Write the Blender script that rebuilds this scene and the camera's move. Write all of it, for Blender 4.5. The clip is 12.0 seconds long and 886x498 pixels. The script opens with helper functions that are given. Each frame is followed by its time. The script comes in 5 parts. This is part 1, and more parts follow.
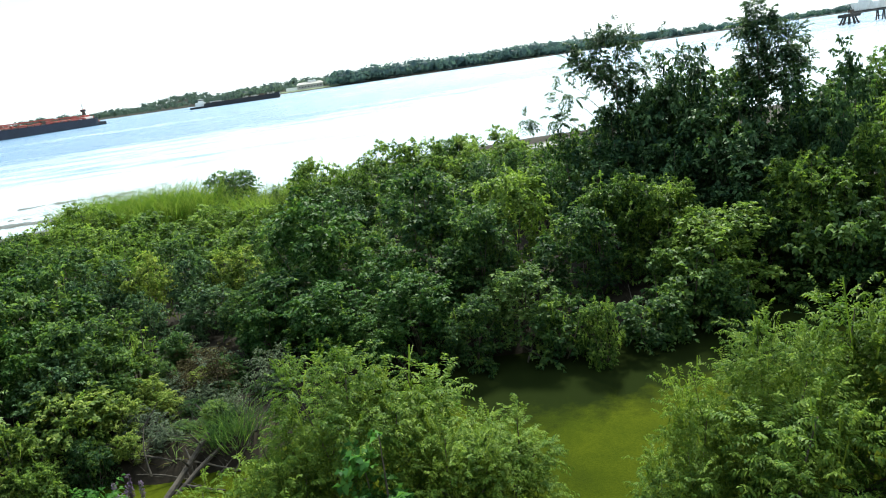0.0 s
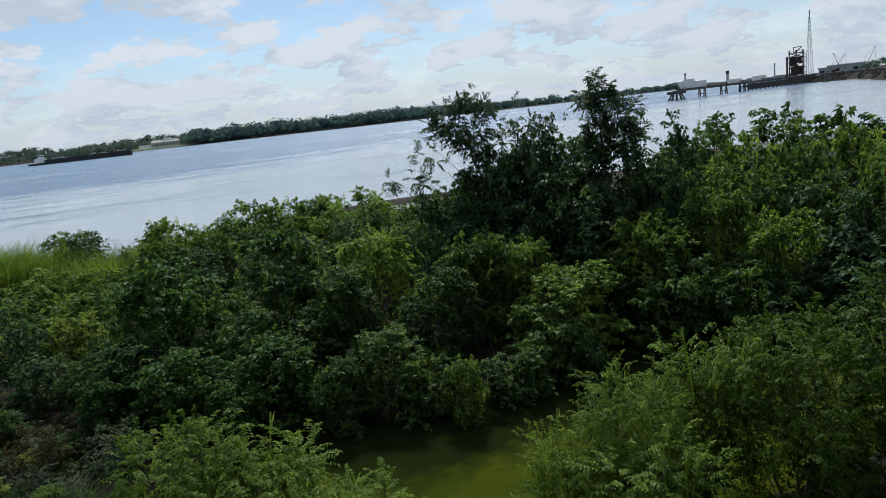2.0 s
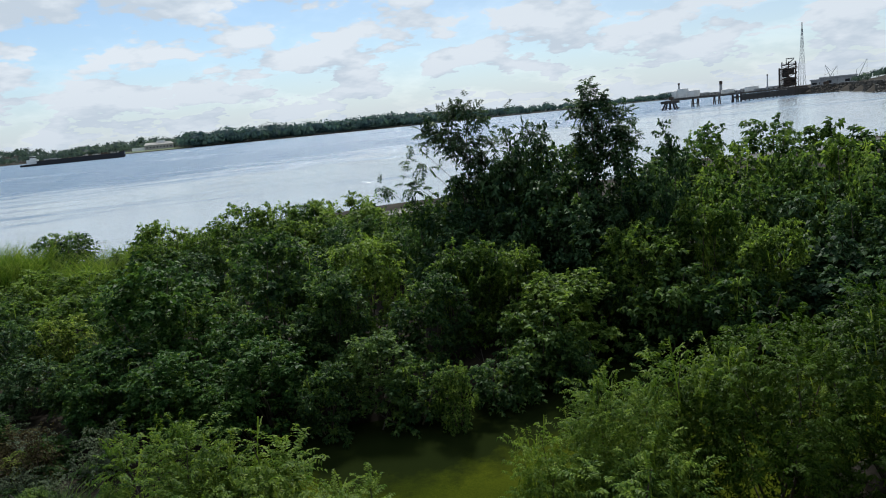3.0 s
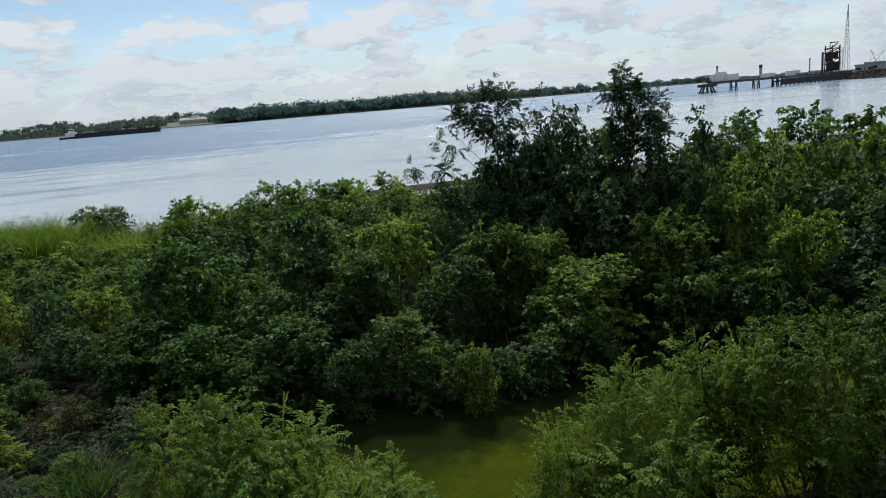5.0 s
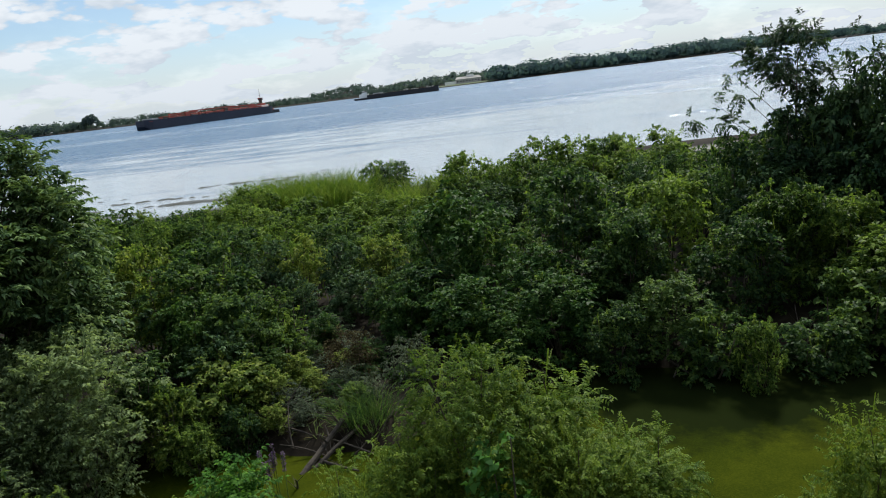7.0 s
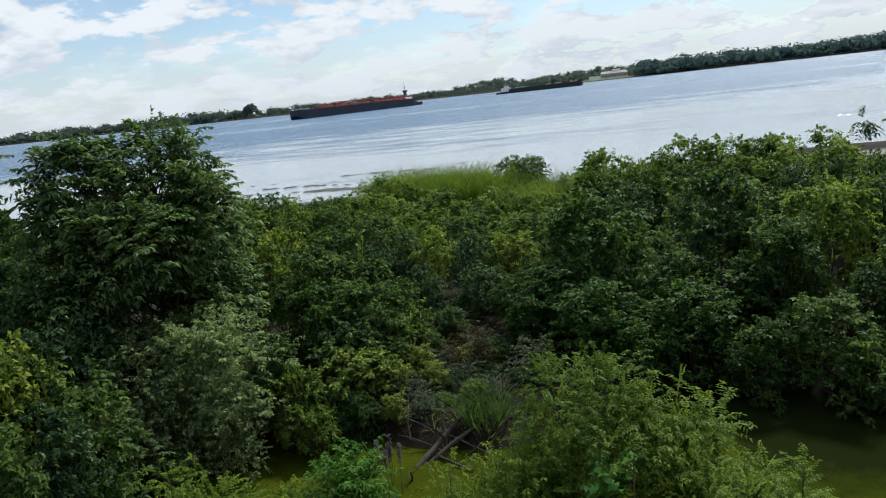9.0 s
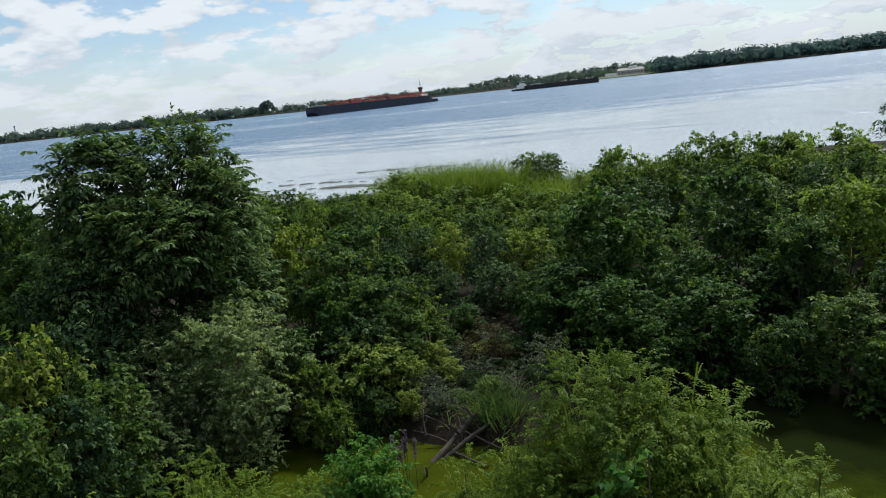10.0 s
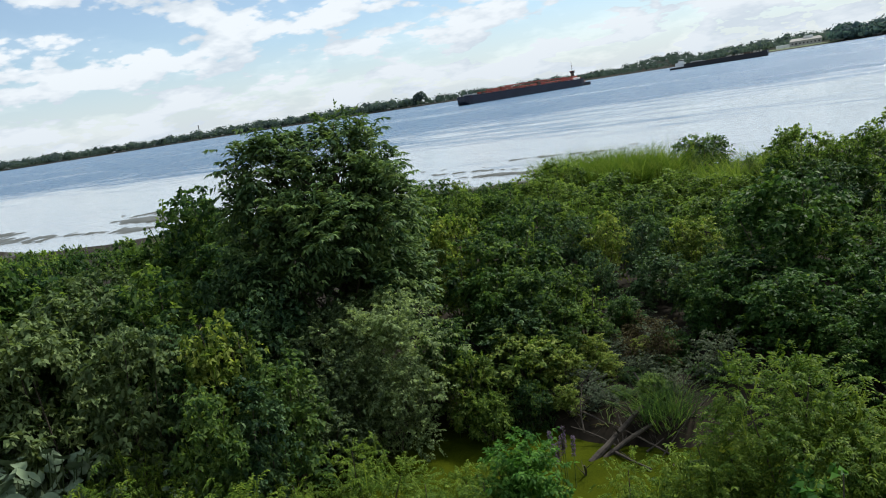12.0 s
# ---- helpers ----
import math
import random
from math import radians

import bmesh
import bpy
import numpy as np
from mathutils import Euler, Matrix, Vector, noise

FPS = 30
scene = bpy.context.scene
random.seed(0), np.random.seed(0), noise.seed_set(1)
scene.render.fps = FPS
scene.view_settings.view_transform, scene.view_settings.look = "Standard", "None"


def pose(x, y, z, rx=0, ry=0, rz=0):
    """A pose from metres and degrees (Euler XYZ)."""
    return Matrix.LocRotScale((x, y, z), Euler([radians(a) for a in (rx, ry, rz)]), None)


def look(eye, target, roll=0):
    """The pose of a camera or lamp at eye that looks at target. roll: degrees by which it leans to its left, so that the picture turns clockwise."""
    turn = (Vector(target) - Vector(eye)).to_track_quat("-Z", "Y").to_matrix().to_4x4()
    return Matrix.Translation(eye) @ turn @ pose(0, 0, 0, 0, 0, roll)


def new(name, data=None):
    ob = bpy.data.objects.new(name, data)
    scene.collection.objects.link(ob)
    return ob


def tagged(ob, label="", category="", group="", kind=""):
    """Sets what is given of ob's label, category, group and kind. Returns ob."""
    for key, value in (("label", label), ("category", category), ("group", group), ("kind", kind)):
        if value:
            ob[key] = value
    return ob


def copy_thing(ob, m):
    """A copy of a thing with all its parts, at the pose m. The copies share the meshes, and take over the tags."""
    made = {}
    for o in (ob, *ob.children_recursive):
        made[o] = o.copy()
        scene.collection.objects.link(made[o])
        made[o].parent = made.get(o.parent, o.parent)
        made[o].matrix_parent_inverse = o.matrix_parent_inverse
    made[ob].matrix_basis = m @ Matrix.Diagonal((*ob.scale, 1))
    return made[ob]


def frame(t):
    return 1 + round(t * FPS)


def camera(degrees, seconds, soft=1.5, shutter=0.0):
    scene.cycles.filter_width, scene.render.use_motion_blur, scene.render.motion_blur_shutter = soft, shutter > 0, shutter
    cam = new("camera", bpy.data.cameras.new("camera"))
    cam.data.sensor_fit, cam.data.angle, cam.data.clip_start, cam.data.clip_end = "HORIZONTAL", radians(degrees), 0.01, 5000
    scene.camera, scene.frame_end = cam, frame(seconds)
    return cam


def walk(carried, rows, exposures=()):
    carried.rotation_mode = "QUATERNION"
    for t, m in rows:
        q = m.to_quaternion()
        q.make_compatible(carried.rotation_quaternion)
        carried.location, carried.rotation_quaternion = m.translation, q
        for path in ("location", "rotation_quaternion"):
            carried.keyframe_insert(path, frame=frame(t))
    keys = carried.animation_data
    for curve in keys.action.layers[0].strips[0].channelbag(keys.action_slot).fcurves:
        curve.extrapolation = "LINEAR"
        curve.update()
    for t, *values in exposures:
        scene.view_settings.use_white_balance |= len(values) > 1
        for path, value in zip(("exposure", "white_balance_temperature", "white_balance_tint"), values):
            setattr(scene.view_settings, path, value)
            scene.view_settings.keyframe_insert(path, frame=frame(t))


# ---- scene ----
# camera: an eye six metres above the water, panning by hand
cam = camera(64.73, 12.0, soft=1.0)
ROWS = [
    (0, 0.011, -0.093, 6.006, -4.85, -14.41, -8.08),
    (0.5, 0.035, -0.077, 5.994, -10.13, -10.93, -6.64),
    (1, 0.030, -0.063, 5.991, -12.53, -9.75, -6.90),
    (1.5, 0.041, 0.024, 5.981, -15.20, -10.57, -6.09),
    (2, 0.031, -0.096, 6.000, -16.65, -10.89, -6.32),
    (2.5, 0.033, -0.241, 6.019, -17.54, -10.67, -5.93),
    (3, 0.067, -0.146, 6.005, -17.28, -10.45, -5.55),
    (3.2, 0.139, -0.105, 5.982, -16.67, -10.38, -4.63),
    (4.8, 0.105, -0.145, 6.032, -14.49, -11.42, -4.65),
    (5, 0.088, -0.212, 6.052, -14.76, -11.84, -4.63),
    (5.5, 0.135, -0.095, 6.036, -12.76, -12.19, -5.00),
    (6, 0.095, -0.002, 6.013, -7.47, -12.00, -5.51),
    (6.5, 0.029, 0.032, 5.999, -0.00, -12.54, -6.66),
    (7, 0.025, 0.095, 5.997, 7.35, -13.19, -7.02),
    (7.5, 0.012, 0.309, 5.984, 13.81, -12.96, -6.29),
    (7.7, 0.014, 0.389, 5.982, 15.58, -12.92, -5.91),
    (9.5, 0.063, 0.402, 5.973, 18.89, -12.37, -6.27),
    (10, 0.047, 0.345, 5.988, 19.73, -12.51, -6.26),
    (10.5, 0.054, 0.359, 5.987, 21.06, -13.42, -6.85),
    (11, 0.041, 0.354, 5.995, 23.15, -15.07, -7.95),
    (11.5, -0.033, 0.466, 5.962, 25.38, -14.71, -8.72),
    (12, -0.133, 0.509, 6.023, 32.34, -11.93, -8.90),
]
EXPOSURES = [(0.0, 1.12, 6300, 0), (0.2, 0.84, 6300, 1), (0.5, -0.03, 6250, 6), (0.8, -0.2, 6150, 8), (1.2, -0.28, 6080, 10), (2.5, -0.16, 6100, 10), (3.0, -0.1, 6180, 9), (5.0, -0.2, 6300, 10), (5.6, -0.1, 6400, 10), (6.5, 0.0, 6350, 10), (9.5, 0.02, 6350, 10), (10.5, -0.08, 6330, 9), (11.4, 0.16, 6330, 9), (12.0, 0.1, 6380, 9)]
walk(cam, [(t, pose(x, y, z) @ pose(0, 0, 0, 0, 0, yaw) @ pose(0, 0, 0, 90 + pitch, 0, 0) @ pose(0, 0, 0, 0, 0, roll))
           for t, x, y, z, yaw, pitch, roll in ROWS], EXPOSURES)

# ---- world and sun ----
SUN_AZ, SUN_EL = -18.0, 48.0        # degrees to the left of +y, and above the horizon
sun_way = Vector((-math.sin(radians(SUN_AZ)) * math.cos(radians(SUN_EL)), math.cos(radians(SUN_AZ)) * math.cos(radians(SUN_EL)), math.sin(radians(SUN_EL))))
sun_data = bpy.data.lights.new("sun", "SUN")
sun_data.energy, sun_data.angle, sun_data.color = 4.6, radians(8), (1.0, 0.95, 0.85)
sun = new("sun", sun_data)
sun.matrix_world = look(sun_way * 60, (0, 0, 0))

world = bpy.data.worlds.new("sky")
scene.world = world
world.use_nodes = True
wn, wl = world.node_tree.nodes, world.node_tree.links
wn.clear()


def wnode(kind, **kw):
    n = wn.new(kind)
    for k, v in kw.items():
        if k in n.inputs:
            n.inputs[k].default_value = v
    return n


sky = wn.new("ShaderNodeTexSky")
sky.sky_type, sky.sun_disc = "NISHITA", False
sky.sun_elevation, sky.sun_rotation = radians(SUN_EL), radians(-SUN_AZ)
sky.air_density, sky.dust_density, sky.ozone_density = 1.0, 0.25, 2.5
tc = wn.new("ShaderNodeTexCoord")
sep = wn.new("ShaderNodeSeparateXYZ")
wl.new(tc.outputs["Generated"], sep.inputs[0])
def cloud_layer(lift, scale, detail, offset, rough=0.55):
    """Noise on a flat layer overhead, so that the heaps crowd and flatten towards the horizon."""
    den = wn.new("ShaderNodeMath"); den.operation = "ADD"; den.inputs[1].default_value = 0.28 + lift
    wl.new(sep.outputs["Z"], den.inputs[0])
    safe = wn.new("ShaderNodeMath"); safe.operation = "MAXIMUM"; safe.inputs[1].default_value = 0.04
    wl.new(den.outputs[0], safe.inputs[0])
    flat = wn.new("ShaderNodeCombineXYZ")
    for axis in "XY":
        over = wn.new("ShaderNodeMath"); over.operation = "DIVIDE"
        wl.new(sep.outputs[axis], over.inputs[0]); wl.new(safe.outputs[0], over.inputs[1])
        wl.new(over.outputs[0], flat.inputs[axis])
    mp = wn.new("ShaderNodeMapping")
    mp.inputs["Location"].default_value = offset
    wl.new(flat.outputs[0], mp.inputs[0])
    n = wnode("ShaderNodeTexNoise", Scale=scale, Detail=detail, Roughness=rough, Distortion=0.1)
    wl.new(mp.outputs[0], n.inputs["Vector"])
    knobs = wnode("ShaderNodeTexVoronoi", Scale=scale * 3.1, Detail=2.5, Roughness=0.6)
    wl.new(mp.outputs[0], knobs.inputs["Vector"])
    bulge = wn.new("ShaderNodeMath"); bulge.operation = "MULTIPLY_ADD"; bulge.inputs[1].default_value = -0.13
    wl.new(knobs.outputs["Distance"], bulge.inputs[0]); wl.new(n.outputs["Fac"], bulge.inputs[2])
    return bulge


CLOUD = (2.35, 0.9, 0.0)
heaps = cloud_layer(0.0, 3.3, 8, CLOUD, 0.5)
mask = wn.new("ShaderNodeValToRGB")
mask.color_ramp.elements[0].position, mask.color_ramp.elements[1].position = 0.31, 0.375
wl.new(heaps.outputs[0], mask.inputs[0])
veil = wn.new("ShaderNodeMapRange")          # low towards the horizon and towards the sun the cloud closes up
veil.inputs["From Min"].default_value, veil.inputs["From Max"].default_value = 0.0, 0.11
veil.inputs["To Min"].default_value, veil.inputs["To Max"].default_value = 0.95, 0.18
wl.new(sep.outputs["Z"], veil.inputs["Value"])
sunward = wn.new("ShaderNodeMapRange")
sunward.inputs["From Min"].default_value, sunward.inputs["From Max"].default_value = -0.25, 0.6
sunward.inputs["To Min"].default_value, sunward.inputs["To Max"].default_value = 0.0, 0.5
wl.new(sep.outputs["X"], sunward.inputs["Value"])
haze = wn.new("ShaderNodeMath"); haze.operation = "MAXIMUM"
wl.new(veil.outputs[0], haze.inputs[0]); wl.new(sunward.outputs[0], haze.inputs[1])
both = wn.new("ShaderNodeMath"); both.operation = "MAXIMUM"
wl.new(mask.outputs["Color"], both.inputs[0]); wl.new(haze.outputs[0], both.inputs[1])
above = cloud_layer(0.03, 3.3, 8, CLOUD, 0.5)
shade = wn.new("ShaderNodeMath"); shade.operation = "SUBTRACT"      # brighter where the heap thins upwards
wl.new(heaps.outputs[0], shade.inputs[0]); wl.new(above.outputs[0], shade.inputs[1])
tone = wn.new("ShaderNodeValToRGB")
tone.color_ramp.elements[0].position, tone.color_ramp.elements[1].position = 0.40, 0.60
tone.color_ramp.elements[0].color, tone.color_ramp.elements[1].color = (8.3, 9.3, 10.3, 1), (11.6, 12.2, 12.7, 1)
lift = wn.new("ShaderNodeMath"); lift.operation = "ADD"; lift.inputs[1].default_value = 0.5
wl.new(shade.outputs[0], lift.inputs[0]); wl.new(lift.outputs[0], tone.inputs[0])
murk = wn.new("ShaderNodeMix"); murk.data_type = "RGBA"             # thin grey-white haze over the heaps
murk.inputs["B"].default_value = (8.1, 8.9, 9.7, 1)
thin = wn.new("ShaderNodeMath"); thin.operation = "MULTIPLY"; thin.inputs[1].default_value = 0.62
wl.new(haze.outputs[0], thin.inputs[0]); wl.new(thin.outputs[0], murk.inputs["Factor"]); wl.new(tone.outputs[0], murk.inputs["A"])
mix = wn.new("ShaderNodeMix"); mix.data_type = "RGBA"
deep = wn.new("ShaderNodeMix"); deep.data_type, deep.blend_type = "RGBA", "MULTIPLY"
deep.inputs["Factor"].default_value, deep.inputs["B"].default_value = 1.0, (1.5, 1.55, 1.56, 1)
wl.new(sky.outputs[0], deep.inputs["A"])
wl.new(both.outputs[0], mix.inputs["Factor"]); wl.new(deep.outputs["Result"], mix.inputs["A"]); wl.new(murk.outputs["Result"], mix.inputs["B"])
bg = wn.new("ShaderNodeBackground"); bg.inputs["Strength"].default_value = 0.075
wo = wn.new("ShaderNodeOutputWorld")
wl.new(mix.outputs["Result"], bg.inputs[0]); wl.new(bg.outputs[0], wo.inputs[0])


# ---- materials ----
def blank(name):
    m = bpy.data.materials.new(name)
    m.use_nodes = True
    nt = m.node_tree
    return m, nt, nt.nodes, nt.links, nt.nodes["Principled BSDF"]


def ramp(nodes, stops):
    r = nodes.new("ShaderNodeValToRGB")
    while len(r.color_ramp.elements) < len(stops):
        r.color_ramp.elements.new(0.5)
    for e, (p, c) in zip(r.color_ramp.elements, stops):
        e.position, e.color = p, (*c, 1)
    return r


def leaf_material(name, low, mid, high, rough=0.5, through_part=0.45, bloom=2.2, own_part=0.3):
    """Leaves that differ one from another and from twig to twig, and let some light through."""
    m, nt, n, l, p = blank(name)
    geo = n.new("ShaderNodeNewGeometry")
    pos = n.new("ShaderNodeTexCoord")
    patch = n.new("ShaderNodeTexNoise")
    patch.inputs["Scale"].default_value, patch.inputs["Detail"].default_value = bloom, 3
    l.new(pos.outputs["Object"], patch.inputs["Vector"])
    add = n.new("ShaderNodeMath"); add.operation = "MULTIPLY_ADD"
    add.inputs[1].default_value, add.inputs[2].default_value = 0.55, -0.27
    l.new(geo.outputs["Random Per Island"], add.inputs[0])
    s = n.new("ShaderNodeMath"); s.operation = "ADD"; s.use_clamp = True
    clump = n.new("ShaderNodeMath"); clump.operation = "MULTIPLY_ADD"
    clump.inputs[1].default_value = 1.4
    l.new(patch.outputs["Fac"], clump.inputs[0])
    each = n.new("ShaderNodeObjectInfo")
    own = n.new("ShaderNodeMath"); own.operation = "MULTIPLY_ADD"
    own.inputs[1].default_value, own.inputs[2].default_value = own_part, -0.19 - own_part / 2
    l.new(each.outputs["Random"], own.inputs[0]); l.new(own.outputs[0], clump.inputs[2])
    l.new(add.outputs[0], s.inputs[0]); l.new(clump.outputs[0], s.inputs[1])
    r = ramp(n, [(0.15, low), (0.5, mid), (0.85, high)])
    l.new(s.outputs[0], r.inputs[0])
    l.new(r.outputs[0], p.inputs["Base Color"])
    p.inputs["Roughness"].default_value = rough
    p.inputs["Specular IOR Level"].default_value = 0.07
    tr = n.new("ShaderNodeBsdfTranslucent")
    warm = n.new("ShaderNodeMix"); warm.data_type = "RGBA"; warm.blend_type = "MULTIPLY"
    warm.inputs["Factor"].default_value = 1.0
    warm.inputs["B"].default_value = (1.3, 1.32, 0.75, 1)
    l.new(r.outputs[0], warm.inputs["A"]); l.new(warm.outputs["Result"], tr.inputs["Color"])
    mx = n.new("ShaderNodeMixShader"); mx.inputs[0].default_value = through_part
    l.new(p.outputs[0], mx.inputs[1]); l.new(tr.outputs[0], mx.inputs[2])
    l.new(mx.outputs[0], n["Material Output"].inputs["Surface"])
    return m


def surface(name, dark, light, scale=4.0, rough=0.8, bump=0.3, metal=0.0, fine=30.0, space="Object"):
    """A worn surface: a broad stain and a fine grain over two tones."""
    m, nt, n, l, p = blank(name)
    pos = n.new("ShaderNodeTexCoord")
    a = n.new("ShaderNodeTexNoise"); a.inputs["Scale"].default_value, a.inputs["Detail"].default_value = scale, 6
    b = n.new("ShaderNodeTexNoise"); b.inputs["Scale"].default_value, b.inputs["Detail"].default_value = fine, 4
    l.new(pos.outputs[space], a.inputs["Vector"]); l.new(pos.outputs[space], b.inputs["Vector"])
    mx = n.new("ShaderNodeMath"); mx.operation = "MULTIPLY_ADD"; mx.inputs[1].default_value = 0.4
    l.new(b.outputs["Fac"], mx.inputs[0])
    half = n.new("ShaderNodeMath"); half.operation = "MULTIPLY"; half.inputs[1].default_value = 0.6
    l.new(a.outputs["Fac"], half.inputs[0]); l.new(half.outputs[0], mx.inputs[2])
    r = ramp(n, [(0.35, dark), (0.65, light)])
    l.new(mx.outputs[0], r.inputs[0]); l.new(r.outputs[0], p.inputs["Base Color"])
    p.inputs["Roughness"].default_value, p.inputs["Metallic"].default_value = rough, metal
    if bump:
        bp = n.new("ShaderNodeBump"); bp.inputs["Strength"].default_value = bump
        l.new(b.outputs["Fac"], bp.inputs["Height"]); l.new(bp.outputs[0], p.inputs["Normal"])
    return m


LEAF_MID = leaf_material("leaf_mid", (0.020, 0.050, 0.022), (0.046, 0.094, 0.030), (0.124, 0.197, 0.054))
LEAF_COOL = leaf_material("leaf_cool", (0.015, 0.043, 0.013), (0.034, 0.084, 0.022), (0.081, 0.152, 0.036), through_part=0.35)
LEAF_YOUNG = leaf_material("leaf_young", (0.077, 0.143, 0.026), (0.142, 0.230, 0.042), (0.240, 0.332, 0.069))
LEAF_OLIVE_DULL = leaf_material("leaf_olive_dull", (0.049, 0.083, 0.037), (0.098, 0.147, 0.060), (0.171, 0.231, 0.096), rough=0.6, through_part=0.3)
LEAF_FEATHER_TIP = leaf_material("leaf_feather_tip", (0.075, 0.127, 0.021), (0.133, 0.198, 0.032), (0.202, 0.270, 0.050), through_part=0.35)
LEAF_BRIGHT = leaf_material("leaf_bright", (0.024, 0.054, 0.017), (0.072, 0.131, 0.029), (0.187, 0.271, 0.056))
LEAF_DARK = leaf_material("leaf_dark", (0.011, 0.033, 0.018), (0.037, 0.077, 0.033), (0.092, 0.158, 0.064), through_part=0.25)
LEAF_OLIVE = leaf_material("leaf_olive", (0.057, 0.089, 0.046), (0.127, 0.184, 0.087), (0.266, 0.351, 0.159), rough=0.6)
LEAF_FEATHER = leaf_material("leaf_feather", (0.040, 0.089, 0.017), (0.088, 0.152, 0.021), (0.159, 0.229, 0.033), through_part=0.35, own_part=0.15)
LEAF_FEATHER_DEEP = leaf_material("leaf_feather_deep", (0.018, 0.046, 0.007), (0.037, 0.078, 0.009), (0.067, 0.118, 0.014), through_part=0.35)
LEAF_YELLOW = leaf_material("leaf_yellow", (0.040, 0.076, 0.021), (0.109, 0.170, 0.036), (0.270, 0.323, 0.078))
LEAF_GREY = leaf_material("leaf_grey", (0.044, 0.063, 0.044), (0.074, 0.101, 0.061), (0.122, 0.153, 0.091), rough=0.65, through_part=0.15)
LEAF_BROAD = leaf_material("leaf_broad", (0.080, 0.122, 0.088), (0.136, 0.196, 0.126), (0.225, 0.296, 0.185), rough=0.65, through_part=0.15)
LEAF_FRESH = leaf_material("leaf_fresh", (0.032, 0.099, 0.023), (0.063, 0.162, 0.030), (0.117, 0.243, 0.047))
# far foliage: the blue-grey of distance haze is mixed into both leaf colours
LEAF_HAZY = leaf_material("leaf_hazy", (0.052, 0.082, 0.095), (0.067, 0.101, 0.108), (0.086, 0.123, 0.127), through_part=0.5, bloom=0.02)
LEAF_HAZY_DARK = leaf_material("leaf_hazy_dark", (0.050, 0.091, 0.123), (0.061, 0.106, 0.131), (0.080, 0.133, 0.149), through_part=0.5, bloom=0.02)
LEAF_TREE = leaf_material("leaf_tree", (0.026, 0.058, 0.026), (0.085, 0.148, 0.056), (0.170, 0.248, 0.080), through_part=0.25, own_part=0.05)
GRASS = leaf_material("grass_blade", (0.054, 0.113, 0.017), (0.098, 0.172, 0.026), (0.180, 0.239, 0.053))
DEAD = leaf_material("dead_leaf", (0.026, 0.020, 0.012), (0.058, 0.050, 0.024), (0.120, 0.112, 0.045), rough=0.8, through_part=0.15)
PETAL = leaf_material("petal", (0.075, 0.048, 0.101), (0.122, 0.084, 0.148), (0.168, 0.137, 0.202), through_part=0.3)
BARK = surface("bark", (0.045, 0.035, 0.025), (0.14, 0.115, 0.085), 6, 0.9, 0.6)
DEADWOOD = surface("dead_wood", (0.025, 0.02, 0.016), (0.085, 0.07, 0.055), 5, 0.9, 0.6)
HULL_DARK = surface("hull_paint_dark", (0.006, 0.009, 0.022), (0.015, 0.02, 0.04), 0.05, 0.6, 0.0, fine=0.4)
HULL_BLACK = surface("hull_paint_black", (0.005, 0.006, 0.009), (0.013, 0.014, 0.018), 0.05, 0.6, 0.0, fine=0.4)
RED_PAINT = surface("red_deck_paint", (0.21, 0.03, 0.02), (0.40, 0.07, 0.045), 0.1, 0.6, 0.0, fine=0.7)
WHITE_PAINT = surface("white_paint", (0.6, 0.6, 0.57), (0.8, 0.8, 0.78), 0.1, 0.5, 0.0, fine=0.8)
GREY_PAINT = surface("grey_paint", (0.24, 0.25, 0.26), (0.4, 0.41, 0.42), 0.1, 0.6, 0.0, fine=0.8)
RUST = surface("rusty_steel", (0.035, 0.025, 0.02), (0.10, 0.07, 0.05), 0.3, 0.8, 0.0, fine=1.5)
TIMBER = surface("tarred_timber", (0.02, 0.018, 0.016), (0.06, 0.052, 0.045), 0.3, 0.9, 0.0, fine=1.5)
CONCRETE = surface("concrete", (0.28, 0.27, 0.25), (0.45, 0.43, 0.40), 0.1, 0.9, 0.0, fine=0.9)
RUBBLE = surface("rubble", (0.035, 0.032, 0.028), (0.10, 0.092, 0.08), 0.2, 0.95, 0.0, fine=1.2)
GLASS_DARK = surface("dark_glass", (0.01, 0.012, 0.015), (0.02, 0.024, 0.03), 1, 0.1, 0.0)


